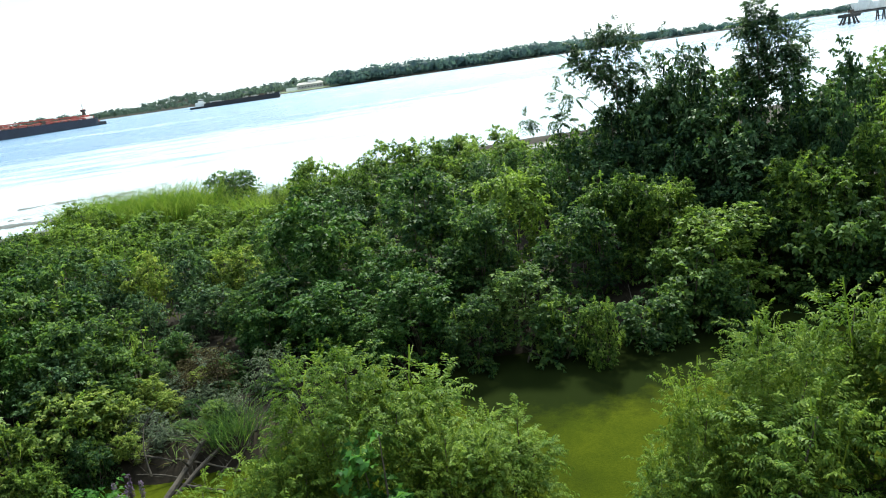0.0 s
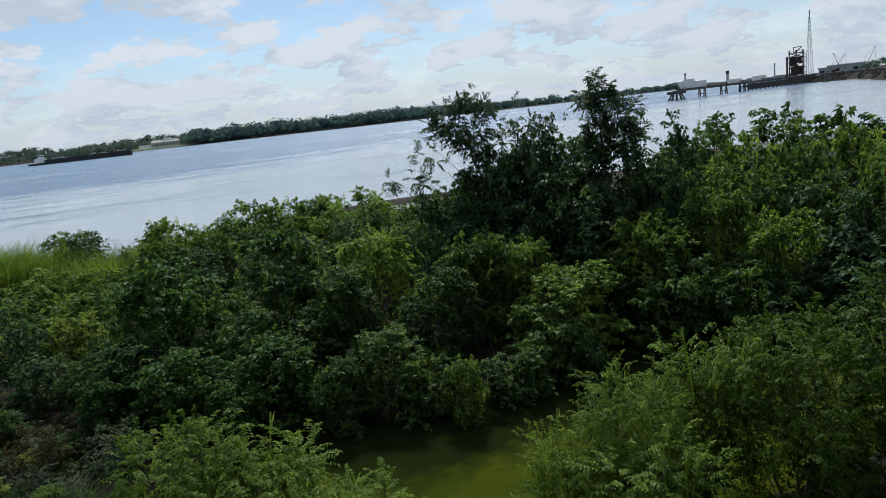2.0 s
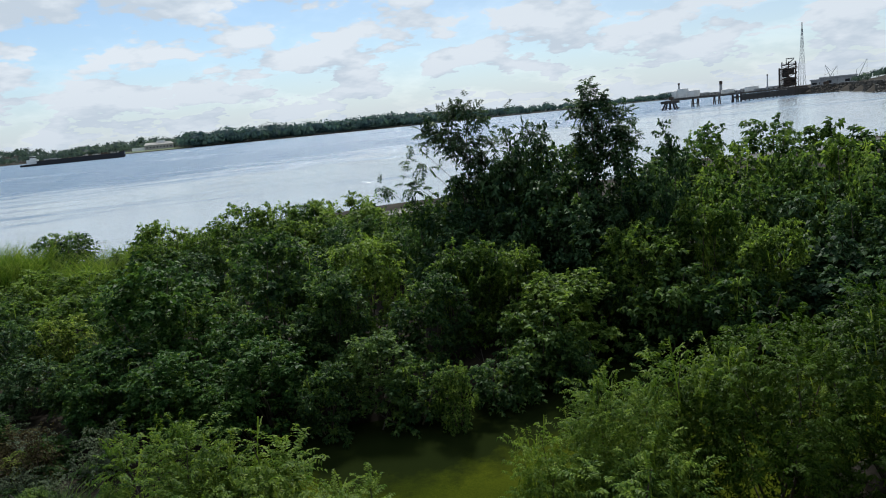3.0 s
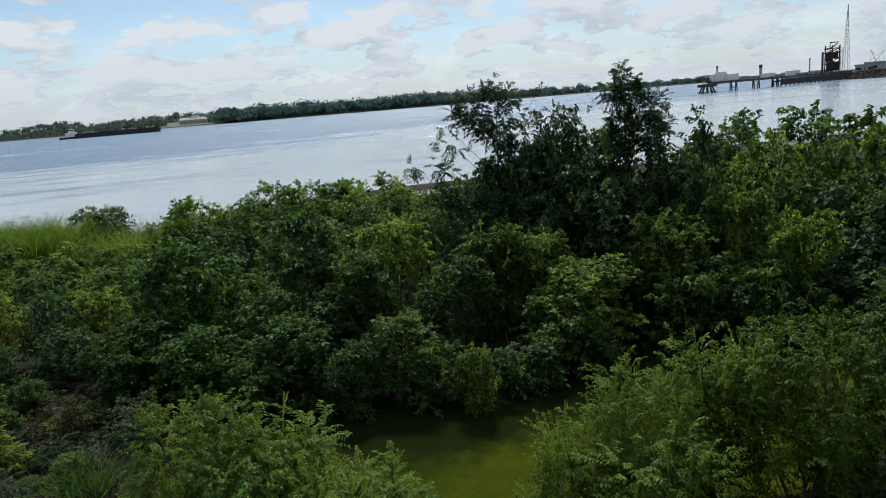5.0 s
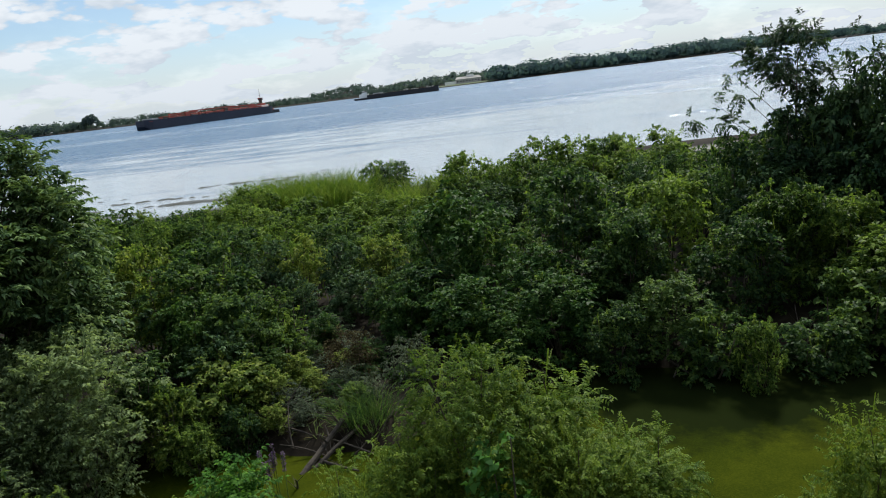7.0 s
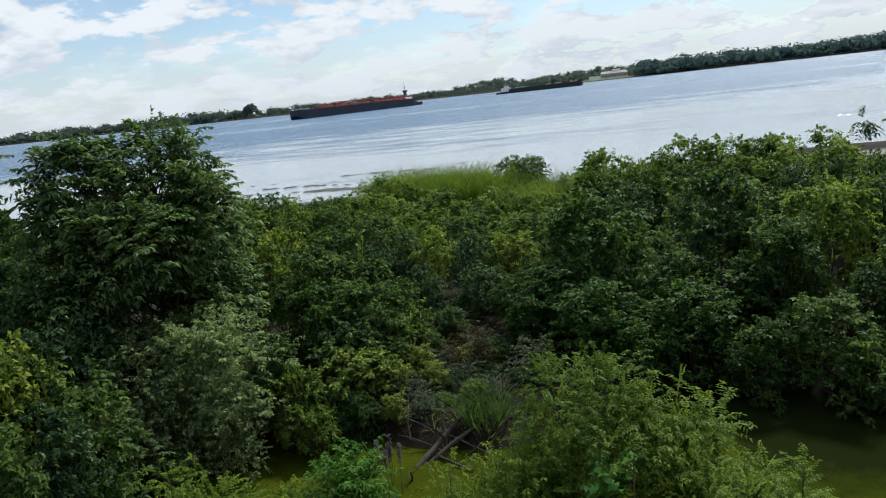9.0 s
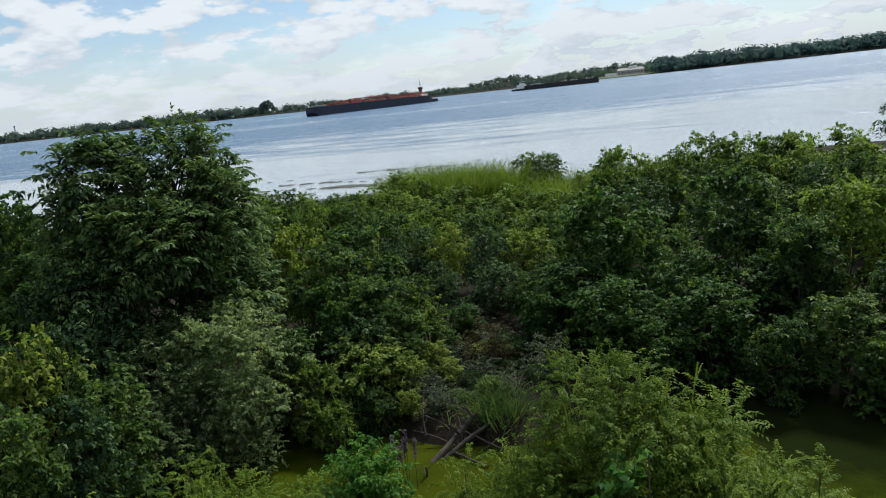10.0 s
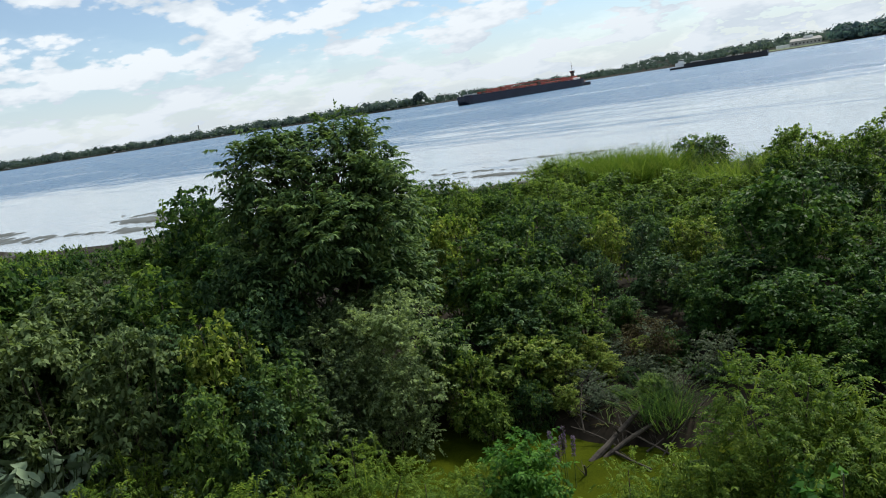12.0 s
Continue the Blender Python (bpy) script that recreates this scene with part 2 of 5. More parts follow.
def water_material():
    """Open water: smooth slicks near the shore, sky sheen in their colour, and wind-ruffled stretches farther out, in
    long streaks.
    """
    m, nt, n, l, p = blank("river_water")
    pos = n.new("ShaderNodeTexCoord")
    mp = n.new("ShaderNodeMapping"); mp.inputs["Scale"].default_value = (0.006, 0.022, 1)
    mp.inputs["Rotation"].default_value = (0, 0, radians(-6))
    l.new(pos.outputs["Object"], mp.inputs[0])
    broad = n.new("ShaderNodeTexNoise"); broad.inputs["Scale"].default_value, broad.inputs["Detail"].default_value = 0.9, 9
    broad.inputs["Roughness"].default_value = 0.66
    l.new(mp.outputs[0], broad.inputs["Vector"])
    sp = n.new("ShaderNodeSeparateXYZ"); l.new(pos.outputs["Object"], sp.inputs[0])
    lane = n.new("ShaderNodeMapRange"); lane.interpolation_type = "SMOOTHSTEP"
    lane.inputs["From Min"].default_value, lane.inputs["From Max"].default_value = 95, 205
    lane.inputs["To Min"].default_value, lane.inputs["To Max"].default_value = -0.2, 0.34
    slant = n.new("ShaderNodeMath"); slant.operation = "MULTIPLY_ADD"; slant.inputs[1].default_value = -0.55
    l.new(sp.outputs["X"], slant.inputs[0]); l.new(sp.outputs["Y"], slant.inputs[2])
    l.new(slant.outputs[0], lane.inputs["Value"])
    more = n.new("ShaderNodeMath"); more.operation = "MULTIPLY_ADD"
    more.inputs[1].default_value, more.inputs[2].default_value = 1.5, -0.25
    l.new(broad.outputs["Fac"], more.inputs[0])
    mp3 = n.new("ShaderNodeMapping"); mp3.inputs["Scale"].default_value = (0.07, 0.26, 1)
    mp3.inputs["Rotation"].default_value = (0, 0, radians(5))
    l.new(pos.outputs["Object"], mp3.inputs[0])
    streak = n.new("ShaderNodeTexNoise"); streak.inputs["Scale"].default_value, streak.inputs["Detail"].default_value = 1.0, 8
    streak.inputs["Roughness"].default_value = 0.62
    l.new(mp3.outputs[0], streak.inputs["Vector"])
    fine = n.new("ShaderNodeMath"); fine.operation = "MULTIPLY_ADD"
    fine.inputs[1].default_value, fine.inputs[2].default_value = 1.15, -0.58
    l.new(streak.outputs["Fac"], fine.inputs[0])
    sums = n.new("ShaderNodeMath"); sums.operation = "ADD"
    l.new(more.outputs[0], sums.inputs[0]); l.new(fine.outputs[0], sums.inputs[1])
    add = n.new("ShaderNodeMath"); add.operation = "ADD"
    l.new(sums.outputs[0], add.inputs[0]); l.new(lane.outputs[0], add.inputs[1])
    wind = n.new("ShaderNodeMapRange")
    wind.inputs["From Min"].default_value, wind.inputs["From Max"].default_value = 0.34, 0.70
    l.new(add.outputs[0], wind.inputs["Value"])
    ripples = []
    for sc, scale in (((0.30, 1.0, 1), 0.9), ((0.12, 0.5, 1), 0.35)):
        mp2 = n.new("ShaderNodeMapping"); mp2.inputs["Scale"].default_value = sc
        l.new(pos.outputs["Object"], mp2.inputs[0])
        r2 = n.new("ShaderNodeTexNoise"); r2.inputs["Scale"].default_value, r2.inputs["Detail"].default_value = scale, 7
        r2.inputs["Roughness"].default_value = 0.62
        l.new(mp2.outputs[0], r2.inputs["Vector"])
        ripples.append(r2)
    h = n.new("ShaderNodeMath"); h.operation = "ADD"
    l.new(ripples[0].outputs["Fac"], h.inputs[0]); l.new(ripples[1].outputs["Fac"], h.inputs[1])
    # the slicks' pale stop paints the sky's sheen into the base colour
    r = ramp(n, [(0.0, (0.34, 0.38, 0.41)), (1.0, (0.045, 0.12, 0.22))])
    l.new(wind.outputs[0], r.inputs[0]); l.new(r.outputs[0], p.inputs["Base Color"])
    for out, lo, hi in ((p.inputs["Roughness"], 0.12, 0.28),):
        rr = n.new("ShaderNodeMapRange")
        rr.inputs["To Min"].default_value, rr.inputs["To Max"].default_value = lo, hi
        l.new(wind.outputs[0], rr.inputs["Value"]); l.new(rr.outputs[0], out)
    bs = n.new("ShaderNodeMapRange")
    bs.inputs["To Min"].default_value, bs.inputs["To Max"].default_value = 0.1, 1.0
    l.new(wind.outputs[0], bs.inputs["Value"])
    bp = n.new("ShaderNodeBump"); bp.inputs["Distance"].default_value = 1.0
    l.new(bs.outputs[0], bp.inputs["Strength"])
    l.new(h.outputs[0], bp.inputs["Height"]); l.new(bp.outputs[0], p.inputs["Normal"])
    p.inputs["IOR"].default_value = 1.33
    p.inputs["Specular Tint"].default_value = (0.78, 0.90, 1.0, 1)
    return m


def duckweed_material():
    """A floating carpet of duckweed that breaks up into painted shade under the shrubs."""
    m, nt, n, l, p = blank("duckweed")
    pos = n.new("ShaderNodeTexCoord")
    a = n.new("ShaderNodeTexNoise"); a.inputs["Scale"].default_value, a.inputs["Detail"].default_value = 0.7, 6
    b = n.new("ShaderNodeTexVoronoi"); b.inputs["Scale"].default_value = 55
    l.new(pos.outputs["Object"], a.inputs["Vector"]); l.new(pos.outputs["Object"], b.inputs["Vector"])
    r = ramp(n, [(0.3, (0.016, 0.025, 0.002)), (0.55, (0.028, 0.040, 0.002)), (0.8, (0.047, 0.059, 0.003))])
    s = n.new("ShaderNodeMath"); s.operation = "MULTIPLY_ADD"; s.inputs[1].default_value = 0.25
    l.new(b.outputs["Color"], s.inputs[0]); l.new(a.outputs["Fac"], s.inputs[2])
    l.new(s.outputs[0], r.inputs[0]); l.new(r.outputs[0], p.inputs["Base Color"])
    p.inputs["Roughness"].default_value = 0.9
    p.inputs["Specular IOR Level"].default_value = 0.02
    bp = n.new("ShaderNodeBump"); bp.inputs["Strength"].default_value, bp.inputs["Distance"].default_value = 0.3, 0.01
    l.new(b.outputs["Distance"], bp.inputs["Height"]); l.new(bp.outputs[0], p.inputs["Normal"])
    # dark matte green in place of the shade cast on the carpet
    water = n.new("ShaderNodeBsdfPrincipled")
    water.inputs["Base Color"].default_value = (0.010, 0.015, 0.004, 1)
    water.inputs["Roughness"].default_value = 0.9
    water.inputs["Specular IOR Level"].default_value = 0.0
    mask = n.new("ShaderNodeAttribute"); mask.attribute_name = "mask"
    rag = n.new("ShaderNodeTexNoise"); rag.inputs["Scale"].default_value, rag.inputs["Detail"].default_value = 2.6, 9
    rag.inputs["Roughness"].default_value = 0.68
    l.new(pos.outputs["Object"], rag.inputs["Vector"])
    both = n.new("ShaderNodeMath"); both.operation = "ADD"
    l.new(mask.outputs["Fac"], both.inputs[0]); l.new(rag.outputs["Fac"], both.inputs[1])
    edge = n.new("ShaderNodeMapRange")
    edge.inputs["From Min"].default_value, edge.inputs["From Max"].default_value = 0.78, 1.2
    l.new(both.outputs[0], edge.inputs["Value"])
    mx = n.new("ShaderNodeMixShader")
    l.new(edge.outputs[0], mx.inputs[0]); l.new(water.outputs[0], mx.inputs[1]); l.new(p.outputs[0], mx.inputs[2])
    l.new(mx.outputs[0], n["Material Output"].inputs["Surface"])
    return m


def ground_material():
    """Soil and litter inland, wet mud below the tide line, grass far off."""
    m, nt, n, l, p = blank("ground_soil")
    pos = n.new("ShaderNodeTexCoord")
    a = n.new("ShaderNodeTexNoise"); a.inputs["Scale"].default_value, a.inputs["Detail"].default_value = 0.5, 8
    b = n.new("ShaderNodeTexNoise"); b.inputs["Scale"].default_value, b.inputs["Detail"].default_value = 14, 5
    l.new(pos.outputs["Object"], a.inputs["Vector"]); l.new(pos.outputs["Object"], b.inputs["Vector"])
    mx = n.new("ShaderNodeMath"); mx.operation = "MULTIPLY_ADD"; mx.inputs[1].default_value = 0.4
    l.new(b.outputs["Fac"], mx.inputs[0]); l.new(a.outputs["Fac"], mx.inputs[2])
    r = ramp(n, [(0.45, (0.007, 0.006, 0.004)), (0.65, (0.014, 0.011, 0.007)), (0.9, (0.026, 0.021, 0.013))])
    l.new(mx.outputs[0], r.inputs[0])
    tide = n.new("ShaderNodeSeparateXYZ"); l.new(pos.outputs["Object"], tide.inputs[0])
    wet = n.new("ShaderNodeMapRange")                          # mud below the tide line stays wet and glossy
    wet.inputs["From Min"].default_value, wet.inputs["From Max"].default_value = -0.1, -0.2
    l.new(tide.outputs["Z"], wet.inputs["Value"])
    mud = n.new("ShaderNodeMix"); mud.data_type = "RGBA"; mud.inputs["B"].default_value = (0.075, 0.078, 0.066, 1)
    l.new(wet.outputs[0], mud.inputs["Factor"]); l.new(r.outputs[0], mud.inputs["A"]); l.new(mud.outputs["Result"], p.inputs["Base Color"])
    gloss = n.new("ShaderNodeMapRange"); gloss.inputs["To Min"].default_value, gloss.inputs["To Max"].default_value = 0.95, 0.45
    l.new(wet.outputs[0], gloss.inputs["Value"]); l.new(gloss.outputs[0], p.inputs["Roughness"])
    p.inputs["Specular IOR Level"].default_value = 0.15
    bp = n.new("ShaderNodeBump"); bp.inputs["Strength"].default_value = 0.6
    l.new(b.outputs["Fac"], bp.inputs["Height"]); l.new(bp.outputs[0], p.inputs["Normal"])
    return m


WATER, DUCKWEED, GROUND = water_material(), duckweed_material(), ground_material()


# ---- mesh helpers ----
def part(name, data, material, parent=None, label=""):
    """One mesh object, from a bmesh or a ready mesh, under a thing or a part."""
    if isinstance(data, bmesh.types.BMesh):
        me = bpy.data.meshes.new(name)
        data.to_mesh(me)
        data.free()
    else:
        me = data
    if material and not me.materials:
        me.materials.append(material)
    ob = new(name, me)
    if parent:
        ob.parent = parent
    return tagged(ob, label)


def thing(name, label, category, where=(0, 0, 0), rz=0.0, group="", kind=""):
    ob = new(name)
    ob.matrix_basis = pose(*where, 0, 0, rz)
    return tagged(ob, label, category, group, kind)


def mesh_of(name, verts, faces):
    me = bpy.data.meshes.new(name)
    me.from_pydata([tuple(v) for v in verts], [], [tuple(f) for f in faces])
    me.update()
    return me


def quads(name, v):
    """A mesh of loose four-cornered leaves, from an array of (count, 4, 3)."""
    v = np.asarray(v, np.float32)
    k = len(v)
    me = bpy.data.meshes.new(name)
    me.vertices.add(4 * k); me.loops.add(4 * k); me.polygons.add(k)
    me.vertices.foreach_set("co", v.ravel())
    me.loops.foreach_set("vertex_index", np.arange(4 * k, dtype=np.int32))
    me.polygons.foreach_set("loop_start", np.arange(0, 4 * k, 4, dtype=np.int32))
    me.update(calc_edges=True)
    return me


def box(bm, cx, cy, cz, sx, sy, sz, rz=0.0, bevel=0.0):
    m = Matrix.Translation((cx, cy, cz)) @ Matrix.Rotation(radians(rz), 4, "Z") @ Matrix.Diagonal((sx, sy, sz, 1))
    made = bmesh.ops.create_cube(bm, size=1, matrix=m)["verts"]
    if bevel:
        bmesh.ops.bevel(bm, geom=list({e for v in made for e in v.link_edges}), offset=bevel, segments=1, affect="EDGES")


def tube(bm, a, b, r0, r1, sides=6, bend=0.0, rng=None, steps=1):
    """A tapered tube from a to b; bend pushes its middle aside."""
    a, b = Vector(a), Vector(b)
    aside = Vector((rng.uniform(-1, 1), rng.uniform(-1, 1), rng.uniform(-0.3, 0.6))) * bend if rng else Vector()
    ahead = (b - a).normalized()
    u = ahead.orthogonal().normalized()
    w = ahead.cross(u)
    rings = []
    for i in range(steps + 1):
        s = i / steps
        c = a.lerp(b, s) + aside * math.sin(math.pi * s)
        r = r0 + (r1 - r0) * s
        rings.append([bm.verts.new(c + (u * math.cos(q) + w * math.sin(q)) * r) for q in (2 * math.pi * k / sides for k in range(sides))])
    for p, q in zip(rings, rings[1:]):
        for k in range(sides):
            bm.faces.new((p[k], p[(k + 1) % sides], q[(k + 1) % sides], q[k]))
    bm.faces.new(rings[-1])
    bm.faces.new(rings[0][::-1])


def unit(v):
    return v / np.maximum(np.linalg.norm(v, axis=-1, keepdims=True), 1e-9)


def fronds(rng, base, axis, length, pairs, leaf, width, droop=0.35, spread=1.0, fold=0.25, loose=0.35, terminal=True):
    """Leafy shoots: leaves in pairs along arching stalks that start at base and go along axis."""
    k = len(base)
    up = np.array([0, 0, 1.0])
    axis = unit(axis)
    side = np.cross(axis, up) + rng.normal(0, 0.15, (k, 3))
    side = unit(side)
    L = length * rng.uniform(0.7, 1.2, k)
    out = []
    for i in range(pairs):
        s = (i + 0.6) / pairs
        for sg in ((-1, 1) if not (terminal and i == pairs - 1) else (0, -1, 1)):
            drop = droop * s * s * L
            p = base + axis * (s * L)[:, None] - up * drop[:, None]
            way = unit(axis - up * (2 * droop * s))
            if sg == 0:
                d = way + rng.normal(0, loose * 0.5, (k, 3))
            else:
                d = way * 0.55 + side * sg * spread + rng.normal(0, loose, (k, 3)) - up * 0.25
            d = unit(d)
            nrm = unit(np.cross(d, np.cross(up + rng.normal(0, loose, (k, 3)), d)) + 1e-6)
            w = unit(np.cross(d, nrm))
            ll = leaf * rng.uniform(0.7, 1.25, k)[:, None] * (1.0 - 0.35 * abs(s - 0.45))
            ww = width * ll / leaf
            tip = p + d * ll - up * ll * 0.18
            mid = p + d * ll * 0.42
            lift = nrm * ww * fold
            out.append(np.stack([p, mid + w * ww * 0.5 + lift, tip, mid - w * ww * 0.5 + lift], 1))
    return np.concatenate(out)


def shell(rng, lumps, count, upness=0.0, inner=0.25):
    """Places and outward ways on the outside of a heap of balls (x, y, z, r)."""
    lumps = np.asarray(lumps, float)
    weight = lumps[:, 3] ** 2
    got_p, got_n, have = [], [], 0
    while have < count:
        k = int(count * 1.6) + 64
        i = rng.choice(len(lumps), k, p=weight / weight.sum())
        n = unit(rng.normal(0, 1, (k, 3)) + np.array([0, 0, upness]))
        depth = 1 - np.abs(rng.normal(0, inner, k)).clip(0, 0.7)
        p = lumps[i, :3] + n * (lumps[i, 3] * depth * rng.uniform(0.88, 1.1, k))[:, None]
        q = (np.linalg.norm(p[:, None] - lumps[None, :, :3], axis=2) / lumps[None, :, 3])
        q[np.arange(k), i] = 9
        keep = (q.min(1) > 0.86) | (rng.random(k) < 0.04)
        keep &= p[:, 2] > 0.05
        got_p.append(p[keep]); got_n.append(n[keep]); have += keep.sum()
    return np.concatenate(got_p)[:count], np.concatenate(got_n)[:count]


def clusters(rng, lumps, groups, each, upness, inner=0.25, wide=0.13, axis_up=0.5):
    """Shoots gathered in leafy clusters, all of a cluster turned much the same way: their bases and axes."""
    p, n = shell(rng, lumps, groups, upness, inner)
    i = np.repeat(np.arange(groups), each)
    size = rng.uniform(0.6, 1.35, groups)[i][:, None]
    tilt = rng.normal(0, 0.25, (groups, 3))
    jit = rng.normal(0, 1, (len(i), 3))
    base = p[i] + jit * wide * size - n[i] * 0.08
    axis = n[i] * 0.75 + np.array([0, 0, axis_up]) + tilt[i] + jit * 0.45
    return base, axis


def bush_lumps(rng, radius, height, count, r=(0.3, 0.46), low=0.16, lean=(0, 0)):
    """Balls over a dome of that radius and height."""
    out = []
    for i in range(count):
        a = i * 2.39996 + rng.uniform(-0.4, 0.4)
        s = (i + 0.5) / count
        z = low + (1 - low) * (1 - s) ** 0.62
        flat = math.sqrt(max(0.0, 1 - (max(0.0, z - 0.4) / 0.66) ** 3.0))
        rr = rng.uniform(*r) * radius
        d = max(0.0, radius * flat - rr * 0.75) * rng.uniform(0.75, 1.05)
        zz = max(rr * 0.7, z * height - rr * 0.8)
        out.append((d * math.cos(a) + lean[0] * z, d * math.sin(a) + lean[1] * z, zz, rr))
    out.append((lean[0] * 0.4, lean[1] * 0.4, height * 0.42, radius * 0.55))
    return out


def stems(rng, lumps, r0, parent, base=0.12, bend=0.15):
    for x, y, z, r in lumps[::4]:
        bm = bmesh.new()
        a = (rng.uniform(-base, base), rng.uniform(-base, base), -0.12)
        tube(bm, a, (x, y, z + r * 0.5), r0 * rng.uniform(0.7, 1.1), r0 * 0.2, 5, bend, rng, 3)
        part("stem", bm, BARK, parent)


def bush(name, seed, label, radius, height, lump_count, shoots, length, pairs, leaf, width, material,
         droop=0.4, upness=0.35, spread=1.0, loose=0.35, category="bush", stem=0.03, low=0.16, sprouts=0, r=(0.24, 0.4), lean=(0, 0), axis_up=0.5, fold=0.25, wide=0.13, young=None):
    """A shrub: stems, and a crown of leafy shoots over a heap of lumps, with sprouts that stick out of it."""
    rng = np.random.default_rng(seed)
    lumps = bush_lumps(rng, radius, height, lump_count, r, low, lean)
    p, axis = clusters(rng, lumps, shoots // 9, 9, upness, 0.13, wide, axis_up)
    leaves = [fronds(rng, p, axis, length, pairs, leaf, width, droop, spread, fold, loose)]
    ob = thing(name, label, category)
    stems(rng, lumps, stem, ob)
    if sprouts:
        p2, n2 = shell(rng, lumps, sprouts, 1.2, 0.12)
        p2 = p2 - n2 * 0.06
        tips = fronds(rng, p2, n2 * 0.5 + np.array([0, 0, 1.0]) + rng.normal(0, 0.25, p2.shape), length, pairs + 1, leaf * 0.85, width * 0.85, 0.15, spread, fold, loose)
        if young:
            ways = unit(n2 * 0.5 + np.array([0, 0, 1.0]))
            aside = unit(np.cross(ways, rng.normal(0, 1, ways.shape))) * 0.008
            tips = np.concatenate([tips, np.stack([p2 - ways * 0.35 - aside, p2 - ways * 0.35 + aside, p2 + ways * length * 0.9 + aside, p2 + ways * length * 0.9 - aside], 1)])
            tagged(part("young_growth", quads("young_growth", tips), young, ob), "paler young leaves", kind="stuff")
        else:
            leaves.append(tips)
    part("crown", quads("crown", np.concatenate(leaves)), material, ob)
    return ob


def put(ob, x, y, z=0.0, s=1.0, sz=None, rz=0.0):
    """Sets the pose of a thing, with its size."""
    ob.matrix_basis = Matrix.Translation((x, y, z)) @ Matrix.Rotation(radians(rz), 4, "Z") @ Matrix.Diagonal((s, s, sz or s, 1))
    return ob


def put_copy(ob, x, y, z=0.0, s=1.0, sz=None, rz=0.0, label=""):
    keep = ob.matrix_basis.copy()
    ob.matrix_basis = Matrix.Identity(4)
    c = copy_thing(ob, Matrix.Identity(4))
    ob.matrix_basis = keep
    put(c, x, y, z, s, sz, rz)
    return tagged(c, label)


# ---- the large structure: ground, river, pond ----
def lerp_table(x, table):
    xs, ys = zip(*table)
    return np.interp(x, xs, ys)


# far bank: distance from the eye by the degrees to the left of +y
FAR_BANK = [(-180, 900), (-75, 330), (-49.5, 365), (-47.8, 498), (-45.6, 515), (-44.8, 545), (-44.2, 1500), (-41, 2200), (-34, 2400), (-28, 1800), (-15, 1350), (0, 1220), (12, 1300), (30, 1450), (45, 1800), (65, 2100), (90, 2300), (180, 900)]
NEAR_BANK = [(-400, 10), (-54, 20), (-27, 35), (0, 45), (40, 48), (200, 56), (600, 56)]
POND_FAR = [(-30, 5.0), (-16, 7.4), (-11, 8.5), (-8, 10.1), (-6.4, 11.1), (-5.4, 11.2), (-4.6, 10.7), (-2.8, 10.8), (-1.2, 12.2), (0.5, 13.8), (3, 13.4), (7, 13.8), (11, 15.4), (18, 17), (30, 18)]
POND_NEAR = [(-30, 1.5), (-16, 4.2), (-8, 6.0), (0, 6.6), (8, 7.4), (18, 8.6), (30, 10)]


def soft(a, b, x):
    s = np.clip((x - a) / (b - a), 0, 1)
    return s * s * (3 - 2 * s)


def wobble(x, y, f, seed=0.0):
    return np.array([noise.noise((a * f + seed, b * f, seed)) for a, b in zip(x.ravel(), y.ravel())]).reshape(x.shape)


def height(x, y, rough=True):
    az, r = np.degrees(np.arctan2(-x, y)), np.hypot(x, y)
    wob = wobble(x, y, 0.35, 4.0) if rough else 0.0
    z = 4.45 - 4.1 * soft(0.7, 3.4, y + np.abs(x) * 0.06)
    pn, pf = lerp_table(x, POND_NEAR), lerp_table(x, POND_FAR)
    pond = soft(pn - 0.2, pn + 0.7, y) * (1 - soft(pf - 0.5, pf + 0.5, y))
    inland = (y > pn).astype(float)
    z = z * (1 - pond) - 0.45 * pond
    z = z + inland * (1 - pond) * wob * 0.18
    edge = lerp_table(x, NEAR_BANK)
    slope = wobble(x * 0.35, y, 0.22, 9.0) * 0.4 if rough else 0.0
    river = soft(edge - 9, edge + 22, y)
    z = np.where(y > pf, z * (1 - river) + river * (-0.85) + slope * soft(edge - 8, edge, y) * (1 - soft(edge + 20, edge + 50, y)), z)
    flats = soft(edge + 9, edge + 14, y) * (1 - soft(edge + 23, edge + 30, y)) * (1 - 0.6 * soft(-22, -6, x))
    streak = wobble(x * 0.12 + y * 0.1, y, 0.6, 21.0) + 0.5 * wobble(x * 0.22, y, 1.5, 5.0) + 0.4 * wobble(x * 0.3, y, 3.1, 8.0) if rough else 0.0
    z = z + 0.5 * flats * (0.5 + 1.5 * streak)
    z = np.where(flats > 0, np.minimum(z, -0.21), z)
    # unseen bank behind the eye, added to cut sky light on the shrubs
    z = z + 10 * soft(3, 17, -y)
    bank = lerp_table(az, FAR_BANK)
    away = soft(bank - 12, bank + 25, r)
    hill = 14 * np.exp(-((az - 13.3) / 2.6) ** 2) * soft(bank + 30, bank + 320, r) + 8 * np.exp(-((az - 4) / 7) ** 2) * soft(bank + 20, bank + 300, r)
    hill = hill + (2.4 * soft(44.7, 46.2, -az) * soft(bank, bank + 20, r) + 4 * soft(48, 51, -az) * soft(bank + 60, bank + 160, r)) * (1 - soft(80, 110, -az))
    return z * (1 - away) + away * (1.6 + hill)


